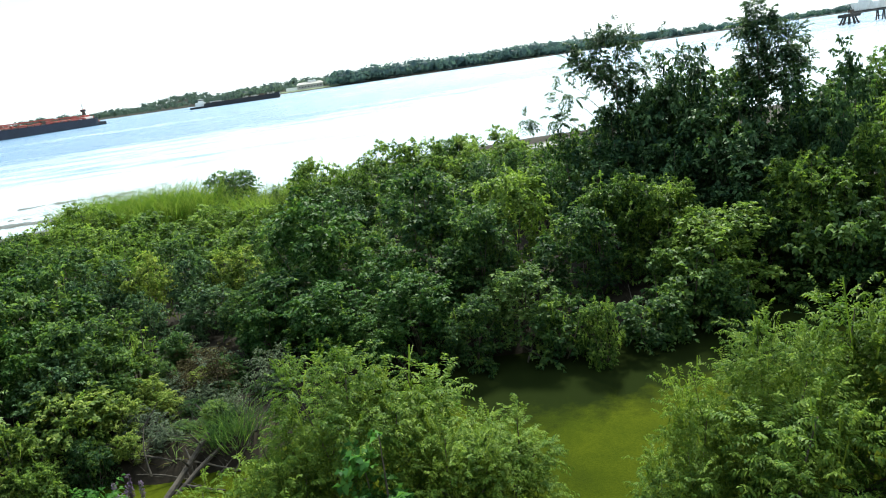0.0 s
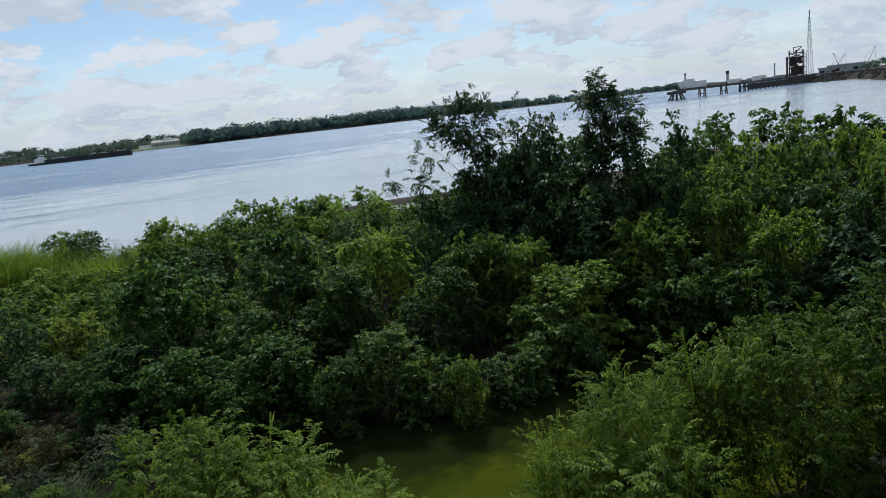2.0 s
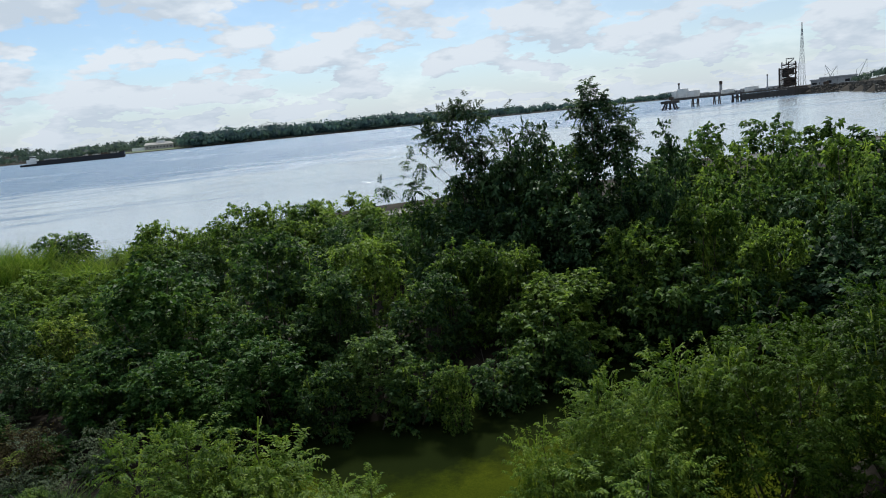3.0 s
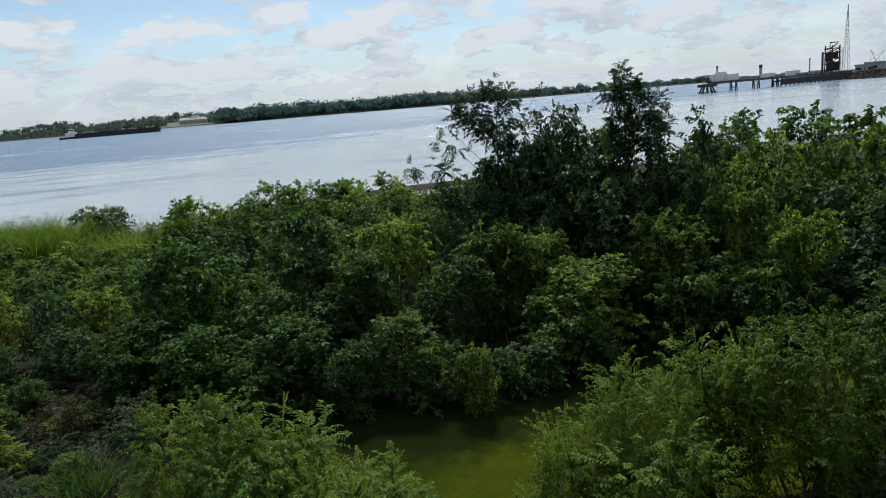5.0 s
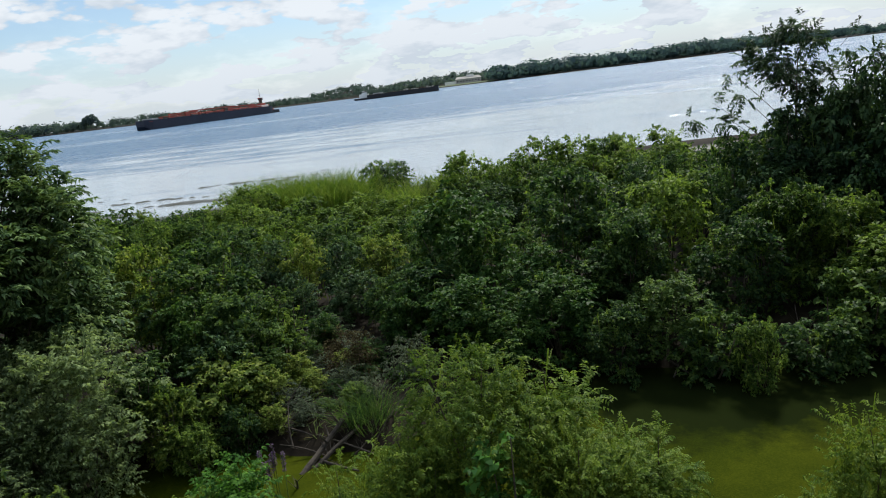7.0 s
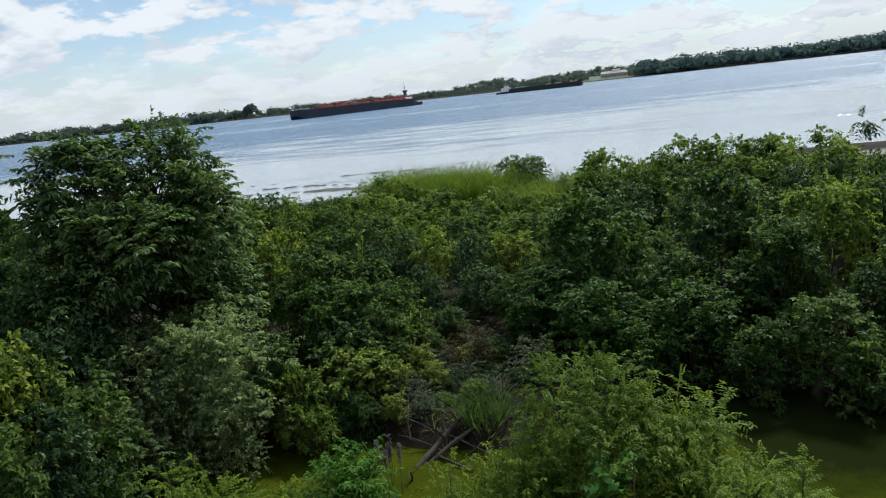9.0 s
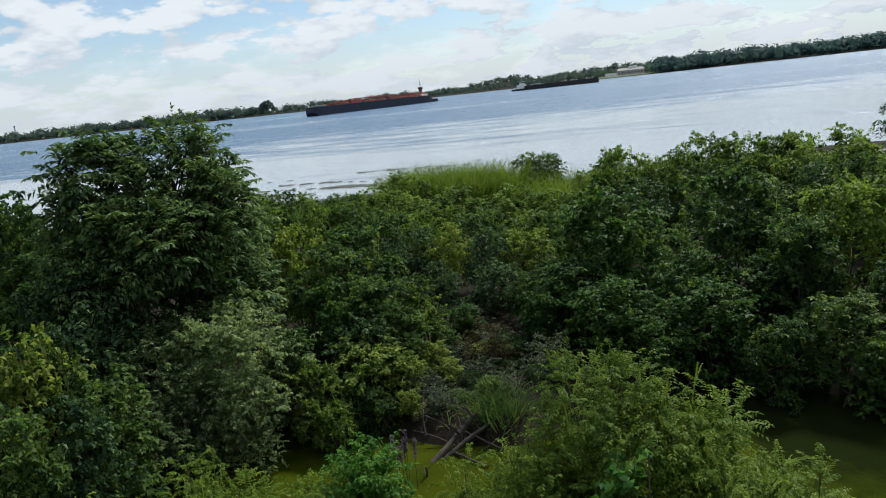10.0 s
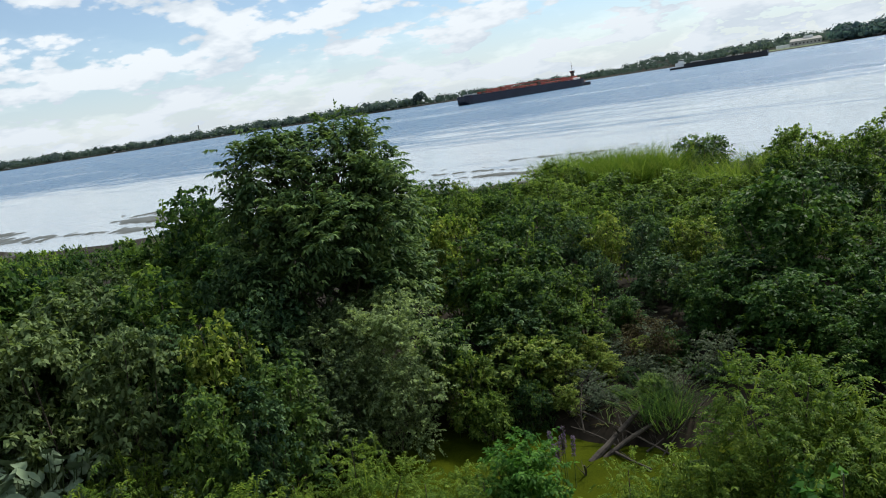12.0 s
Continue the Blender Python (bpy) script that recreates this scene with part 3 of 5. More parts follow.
radii = np.unique(np.concatenate([[0.0], np.geomspace(0.8, 34, 64), np.arange(35, 86, 0.8), np.geomspace(88, 4900, 64), np.arange(345, 580, 9.0)]))
AZ = np.radians(np.concatenate([np.arange(-76, 76, 0.8), np.arange(76, 284, 8.0)]))
RR, AA = np.meshgrid(radii, AZ, indexing="ij")
GX, GY = -RR * np.sin(AA), RR * np.cos(AA)
GZ = height(GX, GY)
na = len(AZ)
gv = np.stack([GX, GY, GZ], -1).reshape(-1, 3)
gf = [(i * na + j, i * na + (j + 1) % na, (i + 1) * na + (j + 1) % na, (i + 1) * na + j) for i in range(1, len(radii) - 1) for j in range(na)]
gf += [(0, na + (j + 1) % na, na + j) for j in range(na)]
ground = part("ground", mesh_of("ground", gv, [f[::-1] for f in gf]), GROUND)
tagged(ground, "dark damp soil with leaf litter sloping to a pond and muddy shore", "ground", kind="structure")
for poly in ground.data.polygons:
    poly.use_smooth = True

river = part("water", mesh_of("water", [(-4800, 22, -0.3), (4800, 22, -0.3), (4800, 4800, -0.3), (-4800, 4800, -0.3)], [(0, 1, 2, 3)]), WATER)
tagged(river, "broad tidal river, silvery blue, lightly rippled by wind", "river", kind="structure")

px = np.linspace(-30, 30, 241)
pv, mask = [], []
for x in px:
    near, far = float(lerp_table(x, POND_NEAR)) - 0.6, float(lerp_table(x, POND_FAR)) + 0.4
    rim = far - 0.8 * float(soft(5.4, 6.4, -x)) - 3.2 * float(soft(-0.5, 1.5, x))      # where the painted shade starts
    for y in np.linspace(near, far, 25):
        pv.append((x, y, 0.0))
        mask.append(min(1.0, max(0.0, 0.45 + (rim - y) * 0.42)))
pf = [(i * 25 + j, (i + 1) * 25 + j, (i + 1) * 25 + j + 1, i * 25 + j + 1) for i in range(240) for j in range(24)]
pw = [(x, y, -0.02) for x in px for y in (float(lerp_table(x, POND_NEAR)) - 0.6, float(lerp_table(x, POND_FAR)) + 0.6)]
# tone kept dark for shade under the shrubs; the carpet lies over it
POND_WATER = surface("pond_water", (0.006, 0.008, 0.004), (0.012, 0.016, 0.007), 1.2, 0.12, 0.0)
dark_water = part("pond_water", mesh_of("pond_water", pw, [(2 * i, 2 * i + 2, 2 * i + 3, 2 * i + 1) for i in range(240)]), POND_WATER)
tagged(dark_water, "still pond water, coloured dark for the shade under the overhanging shrubs", "pond", kind="structure")
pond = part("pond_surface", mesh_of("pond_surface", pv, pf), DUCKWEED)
pond.data.attributes.new("mask", "FLOAT", "POINT").data.foreach_set("value", mask)
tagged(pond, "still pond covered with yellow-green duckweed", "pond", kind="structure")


def ground_z(x, y):
    return float(height(np.array([x]), np.array([y]))[0])


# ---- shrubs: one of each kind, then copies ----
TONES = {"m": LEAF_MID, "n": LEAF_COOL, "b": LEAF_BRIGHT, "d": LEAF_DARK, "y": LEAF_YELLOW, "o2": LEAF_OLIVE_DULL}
YOUNG = {"m": LEAF_BRIGHT, "n": LEAF_BRIGHT, "b": LEAF_YOUNG, "d": LEAF_MID, "y": LEAF_YOUNG, "o2": LEAF_OLIVE_DULL}
WORDS = {"m": "mid-green", "n": "cool dark green", "b": "fresh yellow-green", "d": "very dark green", "y": "yellowish green", "o2": "dull olive-green"}
# shape: radius, height, lumps, shoots, shoot length, pairs, leaf, leaf width, sprouts, lowest lump
SHAPES = {"tall": (1.3, 3.1, 34, 720, 0.27, 4, 0.132, 0.088, 46, 0.08), "slim": (0.75, 3.0, 20, 400, 0.25, 4, 0.122, 0.076, 26, 0.25),
          "low": (0.8, 1.6, 16, 370, 0.22, 4, 0.105, 0.068, 22, 0.08), "back": (1.2, 2.6, 30, 520, 0.27, 4, 0.124, 0.076, 44, 0.08)}
SHAPE_WORDS = {"tall": "shrub of drooping oval leaves in heaped clumps", "slim": "upright shrub crowded among its neighbours",
               "low": "low rounded shrub with small oval leaves", "back": "rounded shrub on the river bank"}

# x, y, top, radius, tone
HEDGE = [  # the hedge along the pond
    (-1.7, 16.9, 3.32, 1.5, 'n'), (-2.1, 15.2, 2.06, 1.03, 'm'), (-2.8, 14.7, 1.84, 0.71, 'n'), (1.0, 17.4, 3.51, 1.35, 'm'), (0.1, 15.6, 2.15, 0.98, 'n'),
    (1.3, 15.4, 1.94, 0.97, 'm'), (3.4, 17.3, 3.32, 1.18, 'b'), (2.4, 16.4, 2.73, 1.05, 'm'), (-0.9, 14.5, 1.4, 0.91, 'n'), (5.6, 15.9, 3.03, 0.98, 'b'),
    (4.3, 15.0, 2.52, 0.95, 'm'), (6.8, 15.6, 2.78, 0.85, 'b'), (7.2, 14.1, 2.28, 1.18, 'b'), (6.1, 13.5, 1.61, 0.96, 'm'), (3.9, 12.3, 1.32, 0.44, 'b'),
    (2.7, 13.8, 1.77, 0.85, 'm'), (0.4, 14.0, 1.96, 1.02, 'n'), (-1.4, 13.9, 2.04, 0.96, 'n'), (1.5, 13.3, 1.46, 0.65, 'm'), (3.3, 13.0, 1.3, 0.76, 'm'),
    (5.1, 12.8, 1.09, 0.73, 'm'), (-0.5, 13.2, 1.45, 0.64, 'n'), (6.8, 13.0, 1.18, 0.71, 'm'), (2.1, 15.5, 2.72, 0.88, 'm'),
]
HEDGE_B = [  # the hedge along the pond
    (8.7, 14.8, 2.12, 0.83, 'm'), (5.9, 19.5, 3.88, 1.16, 'm'), (-2.8, 13.1, 0.59, 0.32, 'n'), (-1.2, 19.9, 1.65, 0.75, 'b'),
]
RIGHT_BANK = [  # the bank on the pier's side
    (9.8, 14.7, 3.02, 1.22, 'b'), (11.7, 14.4, 3.52, 1.17, 'b'), (12.1, 13.0, 2.98, 0.95, 'b'), (9.8, 13.6, 2.15, 1.22, 'm'), (10.9, 12.4, 2.04, 1.21, 'm'),
    (15.7, 13.1, 3.96, 1.33, 'm'), (9.8, 19.0, 5.04, 1.48, 'm'), (12.1, 17.7, 4.25, 1.04, 'm'), (15.5, 19.5, 4.92, 1.01, 'm'), (17.2, 18.1, 4.97, 1.21, 'm'),
    (18.0, 16.5, 4.63, 1.19, 'b'), (18.4, 15.4, 4.59, 1.16, 'm'), (14.2, 19.3, 4.42, 1.16, 'm'), (15.1, 17.3, 4.28, 1.23, 'b'), (16.0, 15.8, 4.21, 1.38, 'm'),
    (16.5, 14.5, 4.38, 1.42, 'b'), (13.1, 17.0, 3.91, 1.22, 'm'), (14.2, 15.8, 3.67, 1.38, 'm'), (16.9, 12.5, 4.2, 1.53, 'm'), (19.1, 14.5, 4.37, 1.36, 'm'),
]
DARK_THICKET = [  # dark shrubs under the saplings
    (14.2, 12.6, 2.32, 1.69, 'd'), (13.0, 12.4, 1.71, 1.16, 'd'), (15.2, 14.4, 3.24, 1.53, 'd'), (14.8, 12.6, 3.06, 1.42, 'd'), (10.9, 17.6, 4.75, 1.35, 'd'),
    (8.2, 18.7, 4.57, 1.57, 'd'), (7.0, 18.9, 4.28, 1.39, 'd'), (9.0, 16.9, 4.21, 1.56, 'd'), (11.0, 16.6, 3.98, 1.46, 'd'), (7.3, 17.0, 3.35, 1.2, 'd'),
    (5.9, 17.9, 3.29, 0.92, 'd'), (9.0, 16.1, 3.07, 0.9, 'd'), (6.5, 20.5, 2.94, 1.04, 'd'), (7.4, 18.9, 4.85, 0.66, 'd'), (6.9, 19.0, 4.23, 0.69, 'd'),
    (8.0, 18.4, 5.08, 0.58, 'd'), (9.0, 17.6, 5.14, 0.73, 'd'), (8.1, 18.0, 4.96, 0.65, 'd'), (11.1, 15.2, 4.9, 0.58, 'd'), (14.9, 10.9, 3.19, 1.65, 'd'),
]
RIDGE = [  # the ridge by the river
    (-2.7, 30.3, 2.98, 1.07, 'b'), (0.5, 30.4, 3.21, 1.21, 'b'), (2.1, 29.5, 3.2, 1.32, 'b'), (3.7, 28.6, 3.28, 1.19, 'm'), (5.4, 27.3, 3.36, 1.28, 'b'),
    (-0.8, 28.9, 2.6, 0.92, 'b'), (1.0, 27.6, 2.63, 1.1, 'm'), (2.8, 26.5, 2.73, 1.27, 'b'), (4.4, 25.4, 2.82, 1.23, 'm'), (5.7, 24.1, 3.03, 1.18, 'm'),
    (-2.1, 26.3, 2.46, 1.16, 'm'), (-0.4, 25.8, 2.29, 1.03, 'm'), (1.1, 24.7, 2.32, 0.98, 'm'), (2.5, 23.7, 2.2, 1.13, 'd'), (3.8, 23.1, 2.21, 0.93, 'm'),
    (-1.2, 24.4, 2.33, 0.97, 'd'), (2.2, 28.4, 3.17, 1.38, 'b'), (3.9, 27.5, 3.22, 1.26, 'b'), (5.4, 26.1, 3.03, 1.2, 'b'), (6.5, 24.2, 2.93, 1.13, 'b'),
    (5.3, 22.0, 2.72, 1.1, 'm'), (4.1, 23.7, 2.75, 0.97, 'd'), (-0.4, 20.5, 1.76, 0.97, 'm'), (-2.1, 27.4, 3.2, 1.09, 'b'),
]
RIDGE_B = [  # the ridge by the river
    (-0.7, 26.5, 2.98, 0.97, 'b'),
]
SHORE_LEFT = [  # shrubs along the shore
    (-3.7, 28.2, 2.3, 0.81, 'b'), (-6.6, 32.7, 2.86, 1.33, 'm'), (-6.5, 33.6, 2.47, 1.2, 'd'), (-10.6, 25.8, 2.37, 1.33, 'b'), (-8.5, 26.0, 2.43, 1.4, 'b'),
    (-6.4, 26.6, 2.2, 1.22, 'b'), (-4.6, 26.0, 2.08, 1.18, 'b'), (-12.0, 24.0, 2.37, 1.07, 'm'), (-14.6, 25.4, 2.55, 0.84, 'b'), (-13.9, 26.9, 2.3, 0.92, 'm'),
    (-12.8, 28.1, 2.39, 0.99, 'b'), (-11.6, 29.1, 2.7, 1.1, 'b'), (-15.6, 23.6, 2.87, 0.68, 'm'),
]
SLOPE = [  # low shrubs between gap and shore
    (-12.8, 23.0, 2.4, 0.97, 'b'), (-9.8, 21.7, 2.36, 1.14, 'm'), (-8.0, 21.9, 2.29, 1.15, 'b'), (-6.3, 22.0, 2.24, 1.16, 'm'), (-4.6, 21.9, 2.09, 1.07, 'b'),
    (-3.2, 21.1, 2.19, 0.85, 'm'), (-13.9, 22.4, 3.13, 0.63, 'm'), (-12.4, 18.5, 3.34, 0.82, 'b'), (-7.6, 18.9, 2.27, 0.89, 'd'), (-6.4, 18.7, 2.28, 0.78, 'y'),
    (-5.2, 18.7, 2.13, 0.77, 'd'), (-4.1, 18.5, 2.16, 0.87, 'y'), (-3.1, 17.7, 2.03, 0.65, 'm'), (-4.5, 16.8, 1.71, 0.69, 'd'), (-3.4, 16.0, 1.76, 0.65, 'm'),
    (-6.0, 16.8, 1.75, 0.57, 'd'), (-19.4, 14.8, 3.21, 0.7, 'm'), (-9.3, 15.5, 3.09, 0.95, 'y'), (-7.6, 15.3, 3.01, 1.14, 'm'), (-10.4, 15.7, 3.01, 0.9, 'm'),
    (-7.9, 14.1, 2.81, 1.02, 'm'), (-4.9, 15.1, 1.17, 0.45, 'n'),
]
LEFT_THICKET = [  # the thicket left of the tree
    (-21.1, 12.3, 3.44, 0.97, 'm'), (-22.5, 11.7, 3.48, 1.13, 'm'), (-19.2, 13.4, 3.27, 0.74, 'b'), (-17.9, 9.7, 3.82, 1.13, 'm'), (-16.5, 11.0, 3.62, 0.73, 'm'),
    (-14.9, 10.9, 3.56, 0.87, 'b'), (-15.4, 12.6, 3.83, 0.6, 'b'), (-13.0, 10.9, 3.69, 0.83, 'm'), (-14.8, 9.1, 3.58, 1.1, 'o2'), (-14.9, 7.8, 3.72, 1.07, 'm'),
    (-12.3, 9.2, 3.53, 0.85, 'b'), (-10.8, 9.5, 3.55, 0.68, 'd'), (-12.4, 7.3, 3.69, 0.95, 'o2'), (-11.9, 6.1, 3.58, 0.84, 'o2'), (-11.2, 8.0, 3.66, 0.82, 'm'),
    (-9.1, 7.5, 3.26, 0.61, 'y'), (-10.2, 6.6, 3.28, 0.74, 'o2'), (-12.1, 6.9, 2.7, 0.77, 'm'), (-10.0, 7.4, 3.0, 0.58, 'd'), (-8.2, 7.8, 2.45, 0.65, 'm'),
    (-8.2, 6.4, 2.61, 0.53, 'm'), (-11.2, 7.0, 1.97, 0.72, 'm'), (-10.9, 7.1, 1.3, 0.51, 'o2'), (-11.9, 6.5, 1.5, 0.53, 'm'),
]
LEFT_THICKET_B = [  # the thicket left of the tree
    (-12.3, 6.4, 2.24, 0.83, 'o2'), (-7.9, 7.0, 2.29, 0.49, 'd'), (-12.9, 6.3, 2.77, 0.79, 'm'), (-9.3, 9.0, 2.74, 0.71, 'd'), (-13.5, 11.5, 4.59, 0.71, 'm'),
    (-14.6, 11.7, 4.76, 1.05, 'm'), (-9.3, 7.9, 3.0, 0.64, 'm'), (-9.1, 8.4, 2.98, 0.65, 'd'), (-15.7, 7.2, 4.13, 1.24, 'm'), (-13.1, 5.7, 3.8, 1.13, 'm'),
    (-13.2, 5.6, 3.04, 1.13, 'm'), (-19.6, 8.3, 4.27, 1.53, 'm'),
]
POND_END = [  # round the gap at the pond's end
    (-6.1, 13.6, 2.26, 0.94, 'm'), (-7.2, 13.3, 2.28, 0.84, 'n'), (-5.4, 13.9, 2.12, 0.5, 'b'), (-6.4, 12.6, 1.82, 0.78, 'd'), (-5.6, 13.0, 1.68, 0.67, 'm'),
    (-5.9, 11.8, 1.39, 0.78, 'y'), (-6.5, 10.8, 1.41, 0.66, 'y'), (-5.2, 12.1, 1.14, 0.48, 'y'), (-5.0, 13.0, 1.05, 0.42, 'y'), (-6.0, 10.4, 0.9, 0.42, 'b'),
    (-5.4, 11.0, 0.87, 0.38, 'm'), (-7.1, 11.0, 1.93, 0.52, 'm'), (-3.5, 12.0, 0.75, 0.31, 'b'), (-4.6, 12.7, 0.81, 0.36, 'y'), (-3.6, 13.8, 0.89, 0.45, 'n'),
    (-4.1, 11.9, 0.5, 0.24, 'm'), (-4.9, 11.3, 0.73, 0.29, 'y'), (-4.1, 13.8, 0.75, 0.32, 'y'), (-3.5, 13.2, 0.64, 0.32, 'm'), (-4.9, 13.7, 1.05, 0.34, 'm'),
    (-4.1, 12.6, 0.57, 0.25, 'm'),
]
shrub_kinds = {}
for number, (x, y, top, rad, tone) in enumerate(HEDGE + HEDGE_B + RIGHT_BANK + DARK_THICKET + RIDGE + RIDGE_B + SHORE_LEFT + SLOPE + LEFT_THICKET + LEFT_THICKET_B + POND_END):
    z = max(-0.1, ground_z(x, y)) - 0.05
    shape = "back" if math.hypot(x, y) > 19.4 and top / rad < 3.6 else "low" if top / rad < 1.9 else "tall" if top / rad < 3.4 else "slim"
    R0, H0, lumps0, shoots, length, pairs, leaf, width, sprouts, low = SHAPES[shape]
    args = (x, y, z, rad / R0, (top - z) / H0 * 1.0, (number * 137.5) % 360)
    if (shape, tone) in shrub_kinds:
        ob = put_copy(shrub_kinds[shape, tone], *args)
    else:
        ob = bush("bush", 20 + len(shrub_kinds), "dense " + WORDS[tone] + " " + SHAPE_WORDS[shape], R0, H0, lumps0, shoots, length, pairs, leaf, width, TONES[tone],
                  droop=0.5, sprouts=sprouts, loose=0.45, low=low, r=(0.16, 0.33), wide=0.10, young=YOUNG[tone])
        put(ob, *args)
        shrub_kinds[shape, tone] = ob
    tagged(ob, group="shrubs round the pond")

# feathery shrubs on the near bank
FEATHER = dict(length=0.25, pairs=7, leaf=0.059, width=0.025, droop=0.42, spread=1.1, loose=0.22, wide=0.1, low=0.08, r=(0.2, 0.36), young=LEAF_FEATHER_TIP)
n1 = bush("feathery_bush", 61, "pale yellow-green feathery shrub with pinnate leaves at the pond", 1.1, 2.4, 24, 1850, material=LEAF_FEATHER, sprouts=36, **FEATHER)
put(n1, -1.05, 8.75, 0.0, 0.95, 1.03, 30)
n1b = bush("feathery_bush", 62, "low pale green feathery shrub with pinnate leaves", 0.7, 1.6, 14, 720, material=LEAF_FEATHER, sprouts=30, **FEATHER)
put(n1b, 1.2, 8.45, 0.0, 0.95, 0.85, 0)
put_copy(n1b, -0.05, 9.0, 0.0, 1.25, 1.3, 75)
put_copy(n1b, 0.55, 8.05, 0.0, 0.95, 0.98, 210)
put_copy(n1b, -1.75, 8.2, 0.0, 1.0, 1.05, 150)
BROADER = dict(FEATHER, leaf=0.074, width=0.034, pairs=6)
n2 = bush("feathery_bush", 63, "large deep green feathery shrub with pinnate leaves", 1.5, 2.85, 26, 2150, material=LEAF_FEATHER_DEEP, sprouts=50, **BROADER)
put(n2, 6.7, 6.9, 0.0, 0.9, 1.0, 0)
put_copy(n2, 8.5, 6.5, 0.0, 1.0, 1.1, 120)
put_copy(n1, 4.6, 7.45, 0.0, 0.8, 1.02, 140, "deep green feathery shrub leaning over the duckweed")
put_copy(n1b, 5.75, 7.45, 0.0, 1.15, 1.68, 200)
put_copy(n1b, 3.55, 7.45, 0.0, 0.8, 1.22, 80)
put_copy(n1b, 4.3, 6.5, 0.0, 1.2, 1.25, 260)
put_copy(n1b, 3.0, 6.9, 0.0, 0.7, 0.85, 20)
n1c = bush("feathery_bush", 64, "low yellow-green feathery shrub on the near bank", 0.75, 1.5, 12, 520, material=LEAF_FEATHER, sprouts=24, **FEATHER)
put(n1c, -3.1, 7.3, 0.0, 0.8, 0.75, 70)
for x, y, top, rad, turn in ((-6.9, 5.2, 1.9, 0.8, 250), (-8.2, 4.4, 2.1, 0.8, 310), (-2.6, 8.1, 1.4, 0.55, 190),
                           (-9.67, 5.95, 1.62, 0.60, 30), (-8.60, 6.43, 1.45, 0.60, 100), (-6.42, 7.50, 1.38, 0.70, 170), (-5.39, 7.69, 1.00, 0.60, 220), (-4.83, 7.98, 0.95, 0.55, 290), (-7.53, 6.84, 1.00, 0.60, 15)):
    z = max(0.0, ground_z(x, y)) - 0.05
    put_copy(n1c, x, y, z, rad / 0.75, (top - z) / 1.5, turn, "low yellow-green feathery shrub on the near bank")
for b in (n1, n1b, n1c, n2):
    tagged(b, group="shrubs round the pond")

# broad-leaved sprout growing through the feathery shrub
n9 = bush("broad_leaf_sprout", 66, "bright green broad-leaved sprout growing through a feathery shrub", 0.34, 1.9, 8, 90, 0.2, 3, 0.12, 0.1, LEAF_FRESH, droop=0.3, loose=0.4, low=0.5, category="bush")
put(n9, -0.5, 7.65, 0.0, 1.0, 1.0, 0)

# fresh green leafy plant before the duckweed
n3 = bush("fresh_bush", 71, "small bright green shrub with fresh pinnate leaves", 0.62, 1.3, 10, 420, 0.26, 5, 0.10, 0.05, LEAF_FRESH, droop=0.35, sprouts=14, low=0.06)
put(n3, -4.45, 8.45, 0.0, 0.88, 0.92, 0)

# dull olive shrubs
n5 = bush("olive_bush", 81, "dull olive-green shrub with small greyish leaves", 1.35, 2.75, 17, 1250, 0.26, 5, 0.09, 0.046, LEAF_OLIVE, droop=0.4, sprouts=40, low=0.08)
put(n5, -7.9, 10.3, 0.0, 0.95, 0.98, 0)
put_copy(n5, -8.6, 9.6, 0.0, 0.8, 0.92, 100)
put_copy(n5, -7.5, 9.6, 0.0, 0.62, 0.66, 210)
put_copy(n5, -8.4, 8.7, 0.0, 0.7, 0.62, 300)
put_copy(n5, -9.4, 8.6, 0.0, 0.75, 0.85, 20)

# withered and grey growth by the gap
n7 = bush("withered_bush", 91, "half-dead brown shrub with withered leaves", 0.6, 1.5, 8, 330, 0.22, 4, 0.07, 0.035, DEAD, droop=0.5, sprouts=10, loose=0.6)
put(n7, -3.7, 13.4, 0.2, 0.7, 0.7, 0)
put_copy(n7, -4.6, 14.9, 0.3, 0.6, 0.4, 70)
put_copy(n7, -4.5, 13.7, 0.25, 0.55, 0.4, 170)
put_copy(n7, -10.3, 7.5, 0.0, 0.5, 1.8, 60, "tall withered shrub with orange-brown leaves among green ones")
n8 = bush("grey_bush", 92, "grey-green leafy weed beside the withered shrub", 0.5, 1.3, 7, 380, 0.2, 4, 0.07, 0.03, LEAF_GREY, droop=0.4, sprouts=10, loose=0.5)
put(n8, -2.6, 12.9, 0.1, 0.85, 0.85, 0)
for x, y, s, sz, turn in ((-4.7, 13.3, 0.8, 0.55, 45), (-3.9, 14.2, 0.9, 0.6, 250), (-4.9, 15.6, 0.9, 0.6, 160), (-3.3, 12.2, 0.6, 0.5, 20), (-4.3, 11.6, 0.6, 0.45, 130), (-4.9, 12.2, 0.7, 0.5, 220), (-3.9, 12.9, 0.6, 0.5, 300)):
    put_copy(n8, x, y, 0.12, s, sz, turn, "low grey-green weeds on the damp bank")
